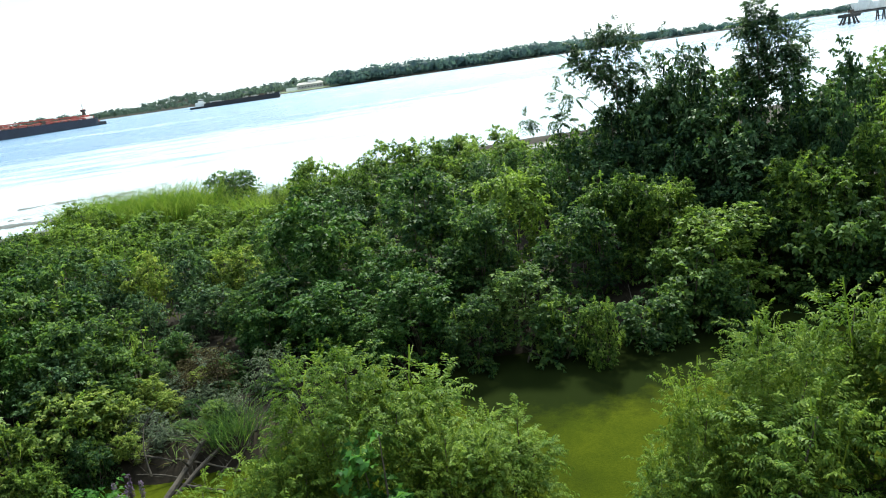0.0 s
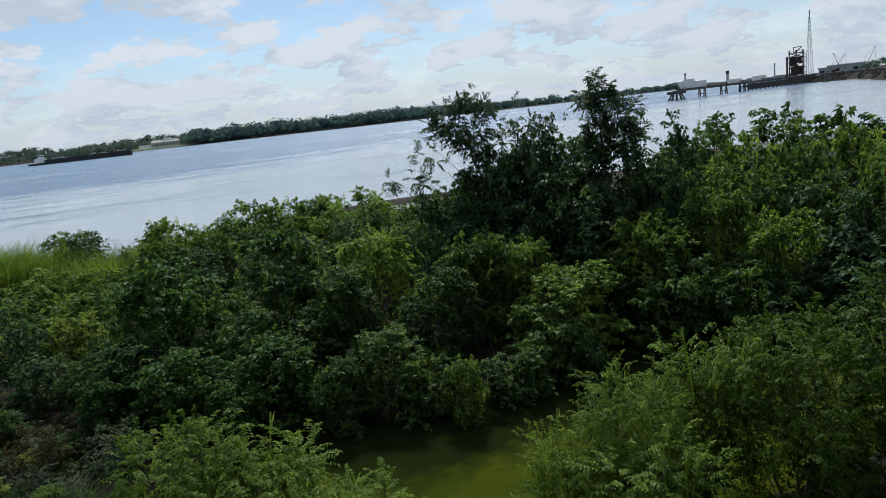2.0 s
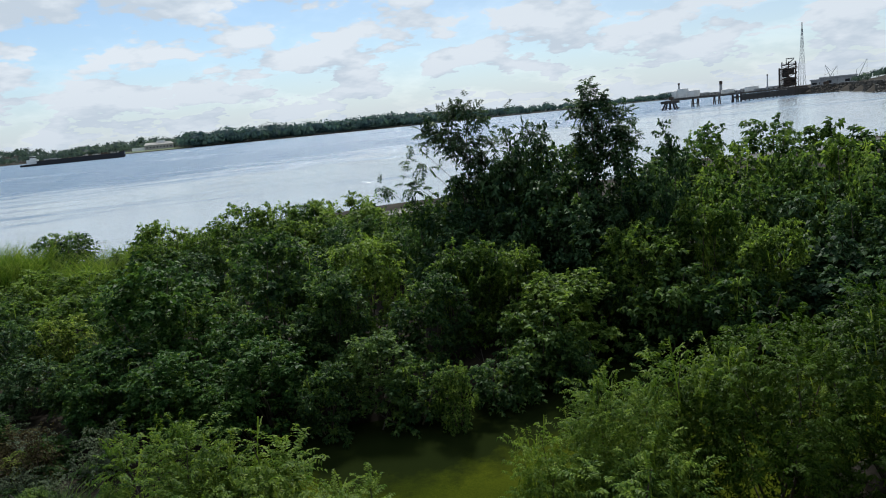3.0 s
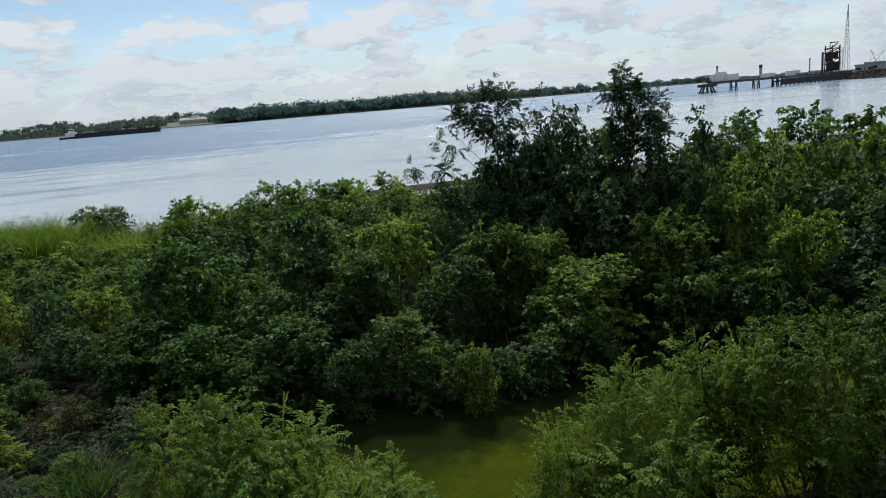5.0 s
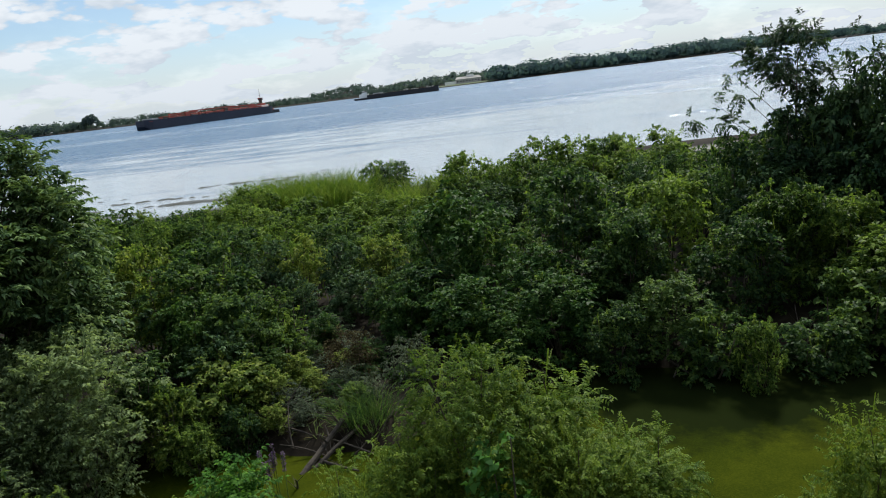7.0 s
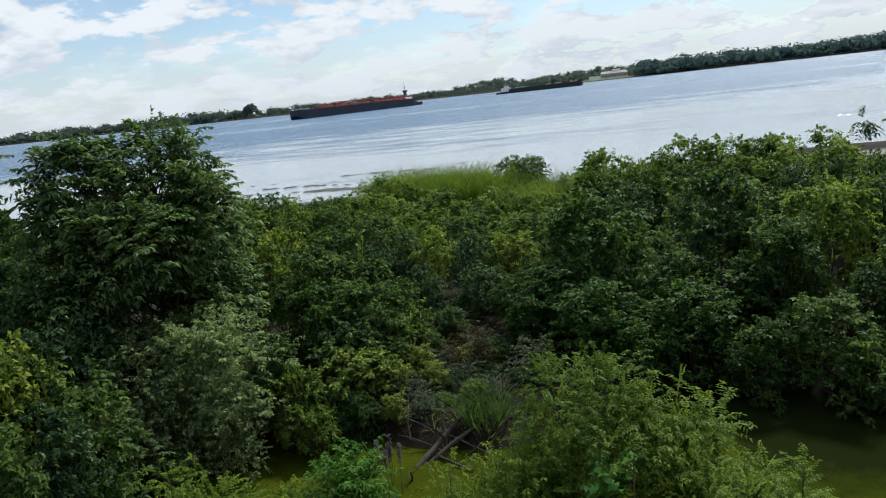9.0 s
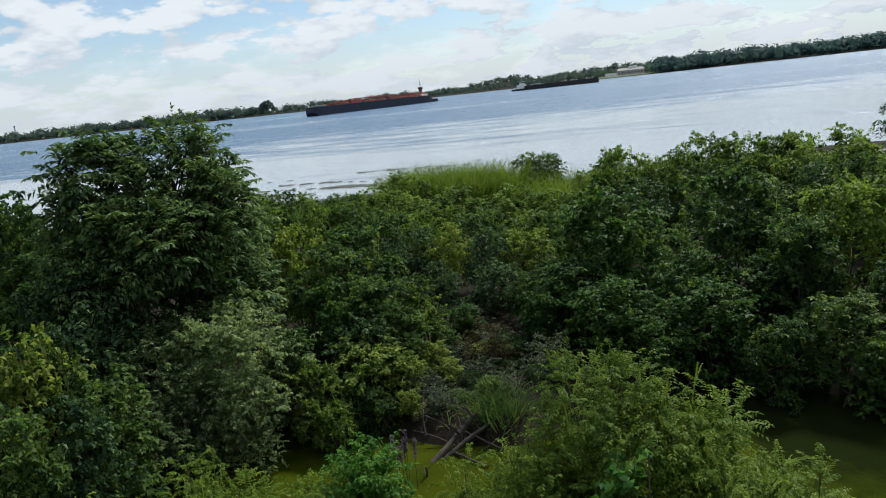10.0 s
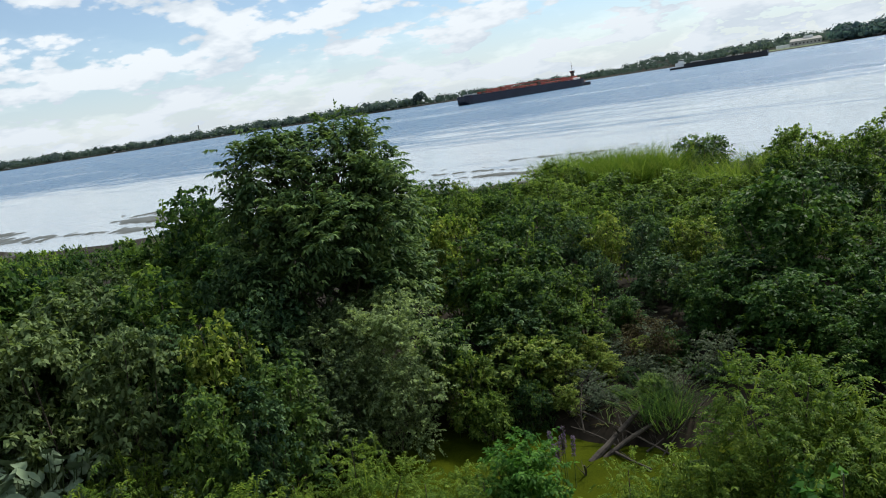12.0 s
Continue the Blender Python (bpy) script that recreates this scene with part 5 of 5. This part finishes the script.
def tank_barge():
    K = 0.56
    p, q = polar(29.05, 512), polar(19.75, 600)
    mid, along = (p + q) / 2, (q - p)
    L = along.length / K
    ob = thing("tank_barge", "long dark blue tank barge with red deck gear at anchor", "barge", (mid.x, mid.y, -0.3), math.degrees(math.atan2(along.y, along.x)))
    ob.matrix_basis = ob.matrix_basis @ Matrix.Diagonal((K, K, K, 1))
    part("hull", hull_mesh(L, 26, 10.2, 2.5, 0.9, 1.6), HULL_DARK, ob, "dark blue-black hull")
    bm = bmesh.new(); box(bm, 0, 0, 9.3, L * 0.96, 25, 0.3)
    part("deck", bm, RED_PAINT, ob, "red painted deck")
    rng = random.Random(7)
    for i in range(5):
        bm = bmesh.new()
        tube(bm, (-L * 0.30, -9 + i * 4.5, 12.2), (L * 0.34, -9 + i * 4.5, 12.2), 0.45, 0.45, 8)
        part("pipe", bm, RED_PAINT, ob)
    for i in range(26):
        bm = bmesh.new()
        x = -L * 0.36 + i * L * 0.0305
        h = rng.uniform(2.2, 6.6)
        box(bm, x, rng.uniform(-10, -2), 9.3 + h / 2, rng.uniform(2.5, 7.5), rng.uniform(2, 6), h, bevel=0.2)
        part("hatch", bm, RED_PAINT if i % 3 else RUST, ob)
    for x, l, h in ((-L * 0.22, 46, 6.0), (0.0, 76, 7.4), (L * 0.24, 52, 6.4), (L * 0.36, 24, 5.0), (-L * 0.34, 22, 4.0)):
        bm = bmesh.new()
        box(bm, x, -6, 9.5 + h - 0.6, l, 3.0, 1.3)
        box(bm, x, -6.4, 9.5 + h * 0.45, l, 2.4, 1.6)
        for k in range(int(l // 4) + 1):
            box(bm, x - l / 2 + 0.3 + k * 4, -7, 9.5 + h / 2, 0.4, 0.4, h)
        part("pipe_rack", bm, RED_PAINT, ob)
    for i in range(9):
        bm = bmesh.new()
        x = -L * 0.20 + i * L * 0.052
        tube(bm, (x, 4, 9.3), (x, 4, 13.0 + (i % 3) * 0.9), 0.5, 0.4, 7)
        part("vent", bm, RUST, ob)
    bm = bmesh.new(); box(bm, -L * 0.43, 0, 11.2, 9, 18, 3.6, bevel=0.2)
    part("forecastle_house", bm, GREY_PAINT, ob, "pale grey deck house")
    bm = bmesh.new(); tube(bm, (-L * 0.445, 0, 10), (-L * 0.445, 0, 23), 0.25, 0.12, 6)
    part("foremast", bm, WHITE_PAINT, ob)
    bm = bmesh.new()
    for i in range(46):
        x = -L * 0.47 + i * L * 0.0205
        box(bm, x, -12.7, 10.6, 0.14, 0.14, 1.2)
    box(bm, 0, -12.7, 11.2, L * 0.94, 0.12, 0.12)
    part("railing", bm, GREY_PAINT, ob)
    # pushing tug in the stern notch
    tug = thing("tugboat", "red and white tugboat with a tall dark wheelhouse tower", "tugboat", (0, 0, 0))
    tug.matrix_basis = ob.matrix_basis @ pose(L * 0.5 + 3, 0, 0)
    part("hull", hull_mesh(36, 12, 4.4, 2.5, 0.5, 1.0), HULL_BLACK, tug)
    bm = bmesh.new(); box(bm, -11, 0, 8.4, 16, 9, 9.0, bevel=0.3)
    part("deckhouse", bm, WHITE_PAINT, tug)
    bm = bmesh.new(); box(bm, -11, -4.7, 5.2, 16.6, 0.4, 2.2, bevel=0.1)
    part("fender_band", bm, RED_PAINT, tug)
    bm = bmesh.new(); box(bm, -12.5, 0, 14.2, 10, 7, 2.6, bevel=0.3)
    part("upper_house", bm, RED_PAINT, tug)
    bm = bmesh.new(); box(bm, -13.5, 0, 17.8, 3.4, 3.4, 4.8, bevel=0.2)
    part("tower", bm, RUST, tug)
    bm = bmesh.new(); box(bm, -13.5, 0, 21.4, 5.4, 5.4, 2.8, bevel=0.5)
    wh = part("wheelhouse", bm, GLASS_DARK, tug, "dark glazed wheelhouse")
    bm = bmesh.new(); box(bm, -13.5, 0, 23.0, 6.0, 6.0, 0.5, bevel=0.1)
    part("roof", bm, RED_PAINT, wh)
    bm = bmesh.new()
    tube(bm, (-13.5, 0, 23.2), (-13.5, 0, 36), 0.28, 0.12, 6)
    for z, w in ((27, 3.4), (30, 2.2)):
        box(bm, -13.5, 0, z, 0.3, w, 0.3); box(bm, -13.5, 0, z + 0.3, w * 0.7, 0.3, 0.3)
    part("mast", bm, RUST, tug)
    for y in (-2.5, 2.5):
        bm = bmesh.new()
        tube(bm, (-1, y, 4), (-0.6, y, 13.5), 0.9, 0.8, 9)
        part("funnel", bm, RED_PAINT, tug)
    bm = bmesh.new(); box(bm, 6, 0, 5.4, 8, 6, 2.4, bevel=0.3)
    part("aft_house", bm, RED_PAINT, tug)
    bm = bmesh.new()
    for i in range(9):
        box(bm, 1 + i * 1.8, -5.1, 5.1, 0.12, 0.12, 1.1)
    box(bm, 8.2, -5.1, 5.6, 14.6, 0.12, 0.12)
    part("railing", bm, WHITE_PAINT, tug)
    return ob


def cargo_barge():
    a0, a1, d, K = 11.85, 6.1, 750, 0.65
    p, q = polar(a0, d), polar(a1, d)
    mid, along = (p + q) / 2, (q - p)
    L = along.length / K
    rz = math.degrees(math.atan2(along.y, along.x))
    ob = thing("cargo_barge", "low black cargo barge moored in the river", "barge", (mid.x, mid.y, -0.3), rz)
    ob.matrix_basis = ob.matrix_basis @ Matrix.Diagonal((K, K, K, 1))
    hull = part("hull", hull_mesh(L, 22, 6.6, 2.5, 0.8, 2.6), HULL_BLACK, ob, "black hull with a raised bow")
    hull.matrix_basis = pose(0, 0, 0, 0, 0, 180)
    bm = bmesh.new(); box(bm, 0, 0, 5.4, L * 0.95, 20.6, 0.3)
    part("deck", bm, RUST, ob)
    for i in range(9):
        bm = bmesh.new(); box(bm, -L * 0.36 + i * L * 0.085, 0, 6.4, L * 0.07, 15, 1.8, bevel=0.15)
        part("hatch_cover", bm, GREY_PAINT if i == 1 else RUST, ob)
    bm = bmesh.new(); box(bm, -L * 0.35, 0, 6.8, 16, 12, 3.6, bevel=0.2)
    part("deckhouse", bm, GREY_PAINT, ob)
    load = random.Random(3)
    for i in range(12):
        bm = bmesh.new()
        h = load.uniform(1.0, 3.2)
        box(bm, L * (0.02 + 0.036 * i), load.uniform(-6, 2), 7.2 + h / 2, load.uniform(1.5, 4.5), load.uniform(2, 4), h, bevel=0.15)
        part("deck_crate", bm, load.choice((GREY_PAINT, RUST, CONCRETE)), ob)
    bm = bmesh.new()
    for y in (-9, 9):
        box(bm, L * 0.46, y, 6.4, 8, 0.3, 2.4)
    box(bm, L * 0.485, 0, 6.6, 1.5, 17, 2.8, bevel=0.2)
    part("bulwark", bm, GREY_PAINT, ob)
    for i in range(3):
        bm = bmesh.new()
        tube(bm, (-L * 0.05 + i * 14, 3, 5), (-L * 0.05 + i * 14, 3, 9.5), 0.3, 0.2, 6)
        part("crane_post", bm, RUST, ob)
    tug = thing("tugboat", "white tugboat behind the black barge", "tugboat")
    tug.matrix_basis = ob.matrix_basis @ pose(-L * 0.5 - 8, 0, 0, 0, 0, 180)
    part("hull", hull_mesh(26, 9, 2.8, 2.2, 0.5, 0.5), HULL_BLACK, tug)
    bm = bmesh.new(); box(bm, -3, 0, 5.8, 15, 8, 6.4, bevel=0.3)
    part("deckhouse", bm, WHITE_PAINT, tug)
    bm = bmesh.new(); box(bm, -4, 0, 11.2, 8, 6, 4.8, bevel=0.3)
    wh = part("wheelhouse", bm, WHITE_PAINT, tug)
    bm = bmesh.new(); box(bm, -4, 0, 12.2, 8.1, 6.1, 1.4)
    part("windows", bm, GLASS_DARK, wh)
    bm = bmesh.new(); tube(bm, (-4, 0, 13), (-4, 0, 20), 0.25, 0.15, 6); box(bm, -4, 0, 17, 0.2, 2.8, 0.2)
    part("mast", bm, GREY_PAINT, tug)
    bm = bmesh.new(); tube(bm, (2, 1.5, 6), (2, 1.5, 11), 0.7, 0.6, 8)
    part("funnel", bm, HULL_BLACK, tug)


tank_barge()
cargo_barge()


# ---- pier and loading plant downriver ----
def pier():
    K = 0.62
    a, b = polar(-35.9, 385), polar(-45.2, 545)
    ob = thing("pier", "long dark timber and steel pier on trestle legs", "pier")
    along = (b - a)
    L, way = along.length / K, along.normalized()
    rz = math.degrees(math.atan2(way.y, way.x))
    ob.matrix_basis = pose(a.x, a.y, -0.3, 0, 0, rz) @ Matrix.Diagonal((K, K, K, 1))
    bm = bmesh.new(); box(bm, L / 2, 0, 7.3, L, 6, 0.8)
    box(bm, L / 2, -2.6, 8.2, L, 0.3, 0.9)
    part("deck", bm, TIMBER, ob)
    for x in (44, 83, 119):
        bm = bmesh.new()
        for y in (-2.4, 2.4):
            for s in (-1, 1):
                tube(bm, (x + s * 2.2, y, -3), (x + s * 0.8, y, 6.8), 0.5, 0.5, 6)
        box(bm, x, 0, 3.0, 3.0, 5.4, 0.5)
        part("trestle", bm, RUST, ob)
    bm = bmesh.new()
    for i in range(10):
        q = 2 * math.pi * i / 10
        tube(bm, (2 + 9.5 * math.cos(q), 9.5 * math.sin(q) * 0.7, -2), (2 + 5.0 * math.cos(q), 5.0 * math.sin(q) * 0.7, 5.6), 0.6, 0.55, 6)
    box(bm, 2, 0, 1.2, 15, 9, 0.5)
    box(bm, 2, 0, 6.2, 14, 9.5, 2.2, bevel=0.2)
    part("dolphin", bm, TIMBER, ob, "splayed timber pile cluster at the pier's end")
    for i in range(18):
        x = 122 + i * (L - 124) / 18
        bm = bmesh.new()
        for y in (-4, 0, 4):
            tube(bm, (x, y, -3), (x, y, 6.8), 0.6, 0.55, 6)
        box(bm, x, 0, 4.6, 1.0, 9, 1.4)
        part("pile_bent", bm, TIMBER, ob)
    bm = bmesh.new(); box(bm, 121 + (L - 122) / 2, -4.2, 3.9, L - 122, 0.5, 5.6)
    part("fender", bm, TIMBER, ob)
    bm = bmesh.new()
    tube(bm, (4, 0, 7.5), (4, 0, 13), 0.3, 0.2, 6)
    box(bm, 4, 0, 9.2, 3, 3, 2.2)
    part("beacon", bm, RUST, ob)
    bm = bmesh.new()
    for i in range(int(L // 3)):
        box(bm, 1 + i * 3, -2.9, 8.9, 0.12, 0.12, 1.4)
    tagged(part("railing", bm, RUST, ob), kind="stuff")
    return ob


pier()


def loading_tower():
    c = polar(-44.15, 536)
    ob = thing("loading_tower", "dark rusty steel loading tower with platforms beside the pier", "industrial tower", (c.x, c.y, 0), -42)
    ob.scale = (0.74, 0.74, 0.86)
    H, W = 23.5, 11
    bm = bmesh.new()
    for x in (-W / 2, 0, W / 2):
        for y in (-5, 5):
            box(bm, x, y, H / 2, 0.7, 0.7, H + 4)
    part("frame", bm, RUST, ob)
    for k, z in enumerate((8, 12, 16, 20, 23.3)):
        bm = bmesh.new(); box(bm, 0, 0, z, W + (3 if k % 2 else 1.5), 12, 0.5)
        for i in range(7):
            box(bm, -W / 2 - 0.5 + i * 2, -6, z + 0.7, 0.15, 0.15, 1.2)
        box(bm, 0, -6, z + 1.3, W + 1.5, 0.15, 0.15)
        part("platform", bm, RUST, ob)
    bm = bmesh.new()
    for z0, z1 in ((0, 8), (8, 12), (12, 16), (16, 20), (20, 23)):
        for s in (-1, 1):
            tube(bm, (-s * W / 2, -5.2, z0), (s * W / 2, -5.2, z1), 0.28, 0.28, 5)
    part("bracing", bm, RUST, ob)
    bm = bmesh.new(); box(bm, -1.5, 0, 10, 6, 7, 7, bevel=0.3)
    part("hopper", bm, RUST, ob)
    bm = bmesh.new(); box(bm, 2, 0, 18, 5, 6, 5, bevel=0.3)
    part("cabin", bm, TIMBER, ob)
    bm = bmesh.new(); box(bm, -2.6, 0, 17.2, 4.5, 7, 7, bevel=0.3)
    part("bin", bm, TIMBER, ob)
    bm = bmesh.new(); box(bm, 3.2, 0, 10, 3.6, 7, 6.5, bevel=0.3)
    part("conveyor_house", bm, TIMBER, ob)
    bm = bmesh.new(); tube(bm, (-W / 2 - 2, -3, 2), (-W / 2 - 2, -3, 21), 0.9, 0.9, 8); tube(bm, (-2, -3, 23), (4, -3, 27), 0.5, 0.4, 6); tube(bm, (-2, -3, 23), (-2, -3, 28), 0.4, 0.3, 6); box(bm, 1, -3, 27.6, 7, 0.6, 0.6)
    part("chute", bm, RUST, ob)
    bm = bmesh.new()
    for i in range(18):
        box(bm, W / 2 + 1.6, -4, 1 + i * 1.25, 1.6, 0.3, 0.2)
    for x in (W / 2 + 0.8, W / 2 + 2.4):
        box(bm, x, -4, 12, 0.25, 0.25, 23)
    part("ladder", bm, RUST, ob)
    return ob


loading_tower()


def lattice_mast():
    c = polar(-45.0, 700)
    ob = thing("lattice_mast", "tall slender pale grey lattice mast", "mast", (c.x, c.y, 0), 20)
    ob.scale = (0.6, 0.6, 0.86)
    H = 68
    for k in range(8):
        z0, z1 = k * H / 8 * 0.9, (k + 1) * H / 8 * 0.9
        w0, w1 = 4.2 - 3.5 * k / 8, 4.2 - 3.5 * (k + 1) / 8
        bm = bmesh.new()
        cs = [(-1, -1), (1, -1), (1, 1), (-1, 1)]
        for i in range(4):
            (x, y), (x2, y2) = cs[i], cs[(i + 1) % 4]
            tube(bm, (x * w0, y * w0, z0), (x * w1, y * w1, z1), 0.2, 0.18, 4)
            tube(bm, (x * w0, y * w0, z0), (x2 * w1, y2 * w1, z1), 0.09, 0.09, 4)
            tube(bm, (x2 * w0, y2 * w0, z0), (x * w1, y * w1, z1), 0.09, 0.09, 4)
            tube(bm, (x * w1, y * w1, z1), (x2 * w1, y2 * w1, z1), 0.09, 0.09, 4)
        part("lattice_section", bm, GREY_PAINT, ob)
    bm = bmesh.new(); tube(bm, (0, 0, H * 0.88), (0, 0, H), 0.7, 0.6, 7)
    part("antenna", bm, RUST, ob)
    return ob


lattice_mast()


def shed(name, az, d, w, dep, h, label, mat, roof=0.0):
    c = polar(az, d)
    z = max(0.0, ground_z(c.x, c.y))
    ob = thing(name, label, "building", (c.x, c.y, z - 0.5), az)
    bm = bmesh.new(); box(bm, 0, 0, h / 2, w, dep, h)
    part("wall", bm, mat, ob)
    bm = bmesh.new(); box(bm, 0, 0, h + 0.5, w + 1.5, dep + 1.5, 1.0)
    if roof:
        box(bm, 0, 0, h + 1 + roof / 2, w * 0.5, dep * 0.6, roof)
    part("roof", bm, GREY_PAINT, ob)
    for i in range(max(2, int(w // 9))):
        bm = bmesh.new(); box(bm, -w / 2 + (i + 0.5) * w / max(2, int(w // 9)), -dep / 2 - 0.03, h * 0.5, 3.2, 0.12, h * 0.35)
        part("window", bm, GLASS_DARK, ob)
    return ob


def tank(az, d, r, h):
    c = polar(az, d)
    ob = thing("storage_tank", "white cylindrical storage tank on the far shore", "tank", (c.x, c.y, 1.0), group="tanks on the far shore")
    bm = bmesh.new(); tube(bm, (0, 0, 0), (0, 0, h), r, r, 24)
    part("shell", bm, WHITE_PAINT, ob)
    bm = bmesh.new(); tube(bm, (0, 0, h), (0, 0, h + r * 0.16), r, r * 0.1, 24)
    part("roof", bm, GREY_PAINT, ob)
    bm = bmesh.new(); tube(bm, (r, 0, 0), (r * 0.6, -r * 0.8, h), 0.6, 0.6, 5)
    part("stair", bm, GREY_PAINT, ob)
    return ob


rng = random.Random(12)
for az, r, h in ((-34.3, 20, 17), (-34.9, 22, 15), (-35.6, 15, 19), (-36.4, 24, 22), (-36.9, 17, 27), (-37.6, 22, 19), (-40.1, 20, 12), (-41.7, 18, 13)):
    tank(az, bank_at(az) + 40 + rng.uniform(0, 60), r, h)
for az, w, h in ((-34.0, 60, 6), (-35.6, 50, 7), (-38.4, 70, 5), (-39.2, 50, 7), (-40.0, 40, 5), (-41.3, 60, 6), (-42.6, 50, 5), (-43.3, 40, 7)):
    shed("warehouse", az, bank_at(az) + 130, w, 30, h, "long pale industrial building on the far shore", rng.choice((GREY_PAINT, RUST, CONCRETE)), rng.choice((0, 3, 4)))
shed("warehouse", -47.25, 620, 24, 12, 5.5, "long grey corrugated warehouse on the rubble bank", GREY_PAINT)
shed("warehouse", -46.0, 640, 10, 9, 4.5, "long grey corrugated warehouse on the rubble bank", GREY_PAINT)


def stack(az, d, r, h, label):
    c = polar(az, d)
    ob = thing("chimney", label, "chimney", (c.x, c.y, 0))
    bm = bmesh.new(); tube(bm, (0, 0, 0), (0, 0, h), r, r * 0.75, 12)
    part("shaft", bm, GREY_PAINT, ob)
    bm = bmesh.new(); tube(bm, (0, 0, h), (0, 0, h + r * 2), r * 0.95, r * 0.95, 12)
    part("cap", bm, RUST, ob)


stack(-36.65, 2350, 3.2, 40, "dark-topped stack among white tanks")
stack(-39.6, 2350, 5, 30, "dark squat stack on the far shore")
stack(-42.75, 1600, 1.5, 30, "thin pole by the loading tower")
stack(49.6, 1930, 1.6, 34, "slender pole rising over the far trees")


def crane(az, d, h, reach, turn):
    c = polar(az, d)
    c.z = ground_z(c.x, c.y)
    ob = thing("crane", "small harbour crane with a slanting boom", "crane", (c.x, c.y, c.z), turn)
    ob.scale = (0.6, 0.6, 0.6)
    bm = bmesh.new(); box(bm, 0, 0, 2.5, 6, 5, 4, bevel=0.3)
    part("cab", bm, RUST, ob)
    bm = bmesh.new(); tube(bm, (0, 0, 4), (reach, 0, h), 0.5, 0.25, 6); tube(bm, (-2, 0, 4), (-1, 0, h * 0.55), 0.3, 0.2, 5)
    part("boom", bm, GREY_PAINT, ob)
    bm = bmesh.new(); tube(bm, (-1, 0, h * 0.55), (reach, 0, h), 0.12, 0.12, 4); tube(bm, (reach, 0, h), (reach, 0, 3), 0.1, 0.1, 4)
    part("cable", bm, RUST, ob)


crane(-46.5, 600, 22, 12, -45)
crane(-48.4, 640, 28, 11, -30)
crane(-46.9, 660, 26, 10, 160)


def rubble_bank():
    """The riprap slope in front of the industrial shore, one heap of broken stones."""
    rng = np.random.default_rng(401)
    k = 2200
    az = rng.uniform(-64, -45.0, k)
    d = np.array([bank_at(a) for a in az]) + rng.uniform(-10, 26, k)
    x, y = -d * np.sin(np.radians(az)), d * np.cos(np.radians(az))
    z = height(x, y) + 0.3
    size = rng.uniform(0.25, 0.8, k)
    cube = np.array([(i, j, m) for i in (-1, 1) for j in (-1, 1) for m in (-1, 1)], float)
    fs = [(0, 1, 3, 2), (4, 6, 7, 5), (0, 4, 5, 1), (2, 3, 7, 6), (0, 2, 6, 4), (1, 5, 7, 3)]
    v = (cube[None] * rng.uniform(0.5, 1.0, (k, 8, 3)) * size[:, None, None] + np.stack([x, y, z], -1)[:, None]).reshape(-1, 3)
    f = [tuple(8 * i + c for c in q) for i in range(k) for q in fs]
    return tagged(part("rubble_bank", mesh_of("rubble_bank", v, f), RUBBLE), "dark broken stone riprap along the industrial shore", "rubble", kind="stuff")


rubble_bank()


# ---- dead twigs along the bank ----
rng = np.random.default_rng(501)
for i in range(34):
    x = rng.uniform(-6.2, 6.5)
    y = float(lerp_table(x, POND_FAR)) + rng.uniform(-0.7, 0.9)
    a = rng.uniform(0, math.pi)
    l = rng.uniform(0.5, 1.3)
    z = max(0.0, ground_z(x, y))
    log("branch", (x, y, z + 0.01), (x + l * math.cos(a), y + l * math.sin(a) * 0.5, z + rng.uniform(0.1, 0.7)), rng.uniform(0.01, 0.022), 0.006, 510 + i, "bare dead branch lying on the bank")
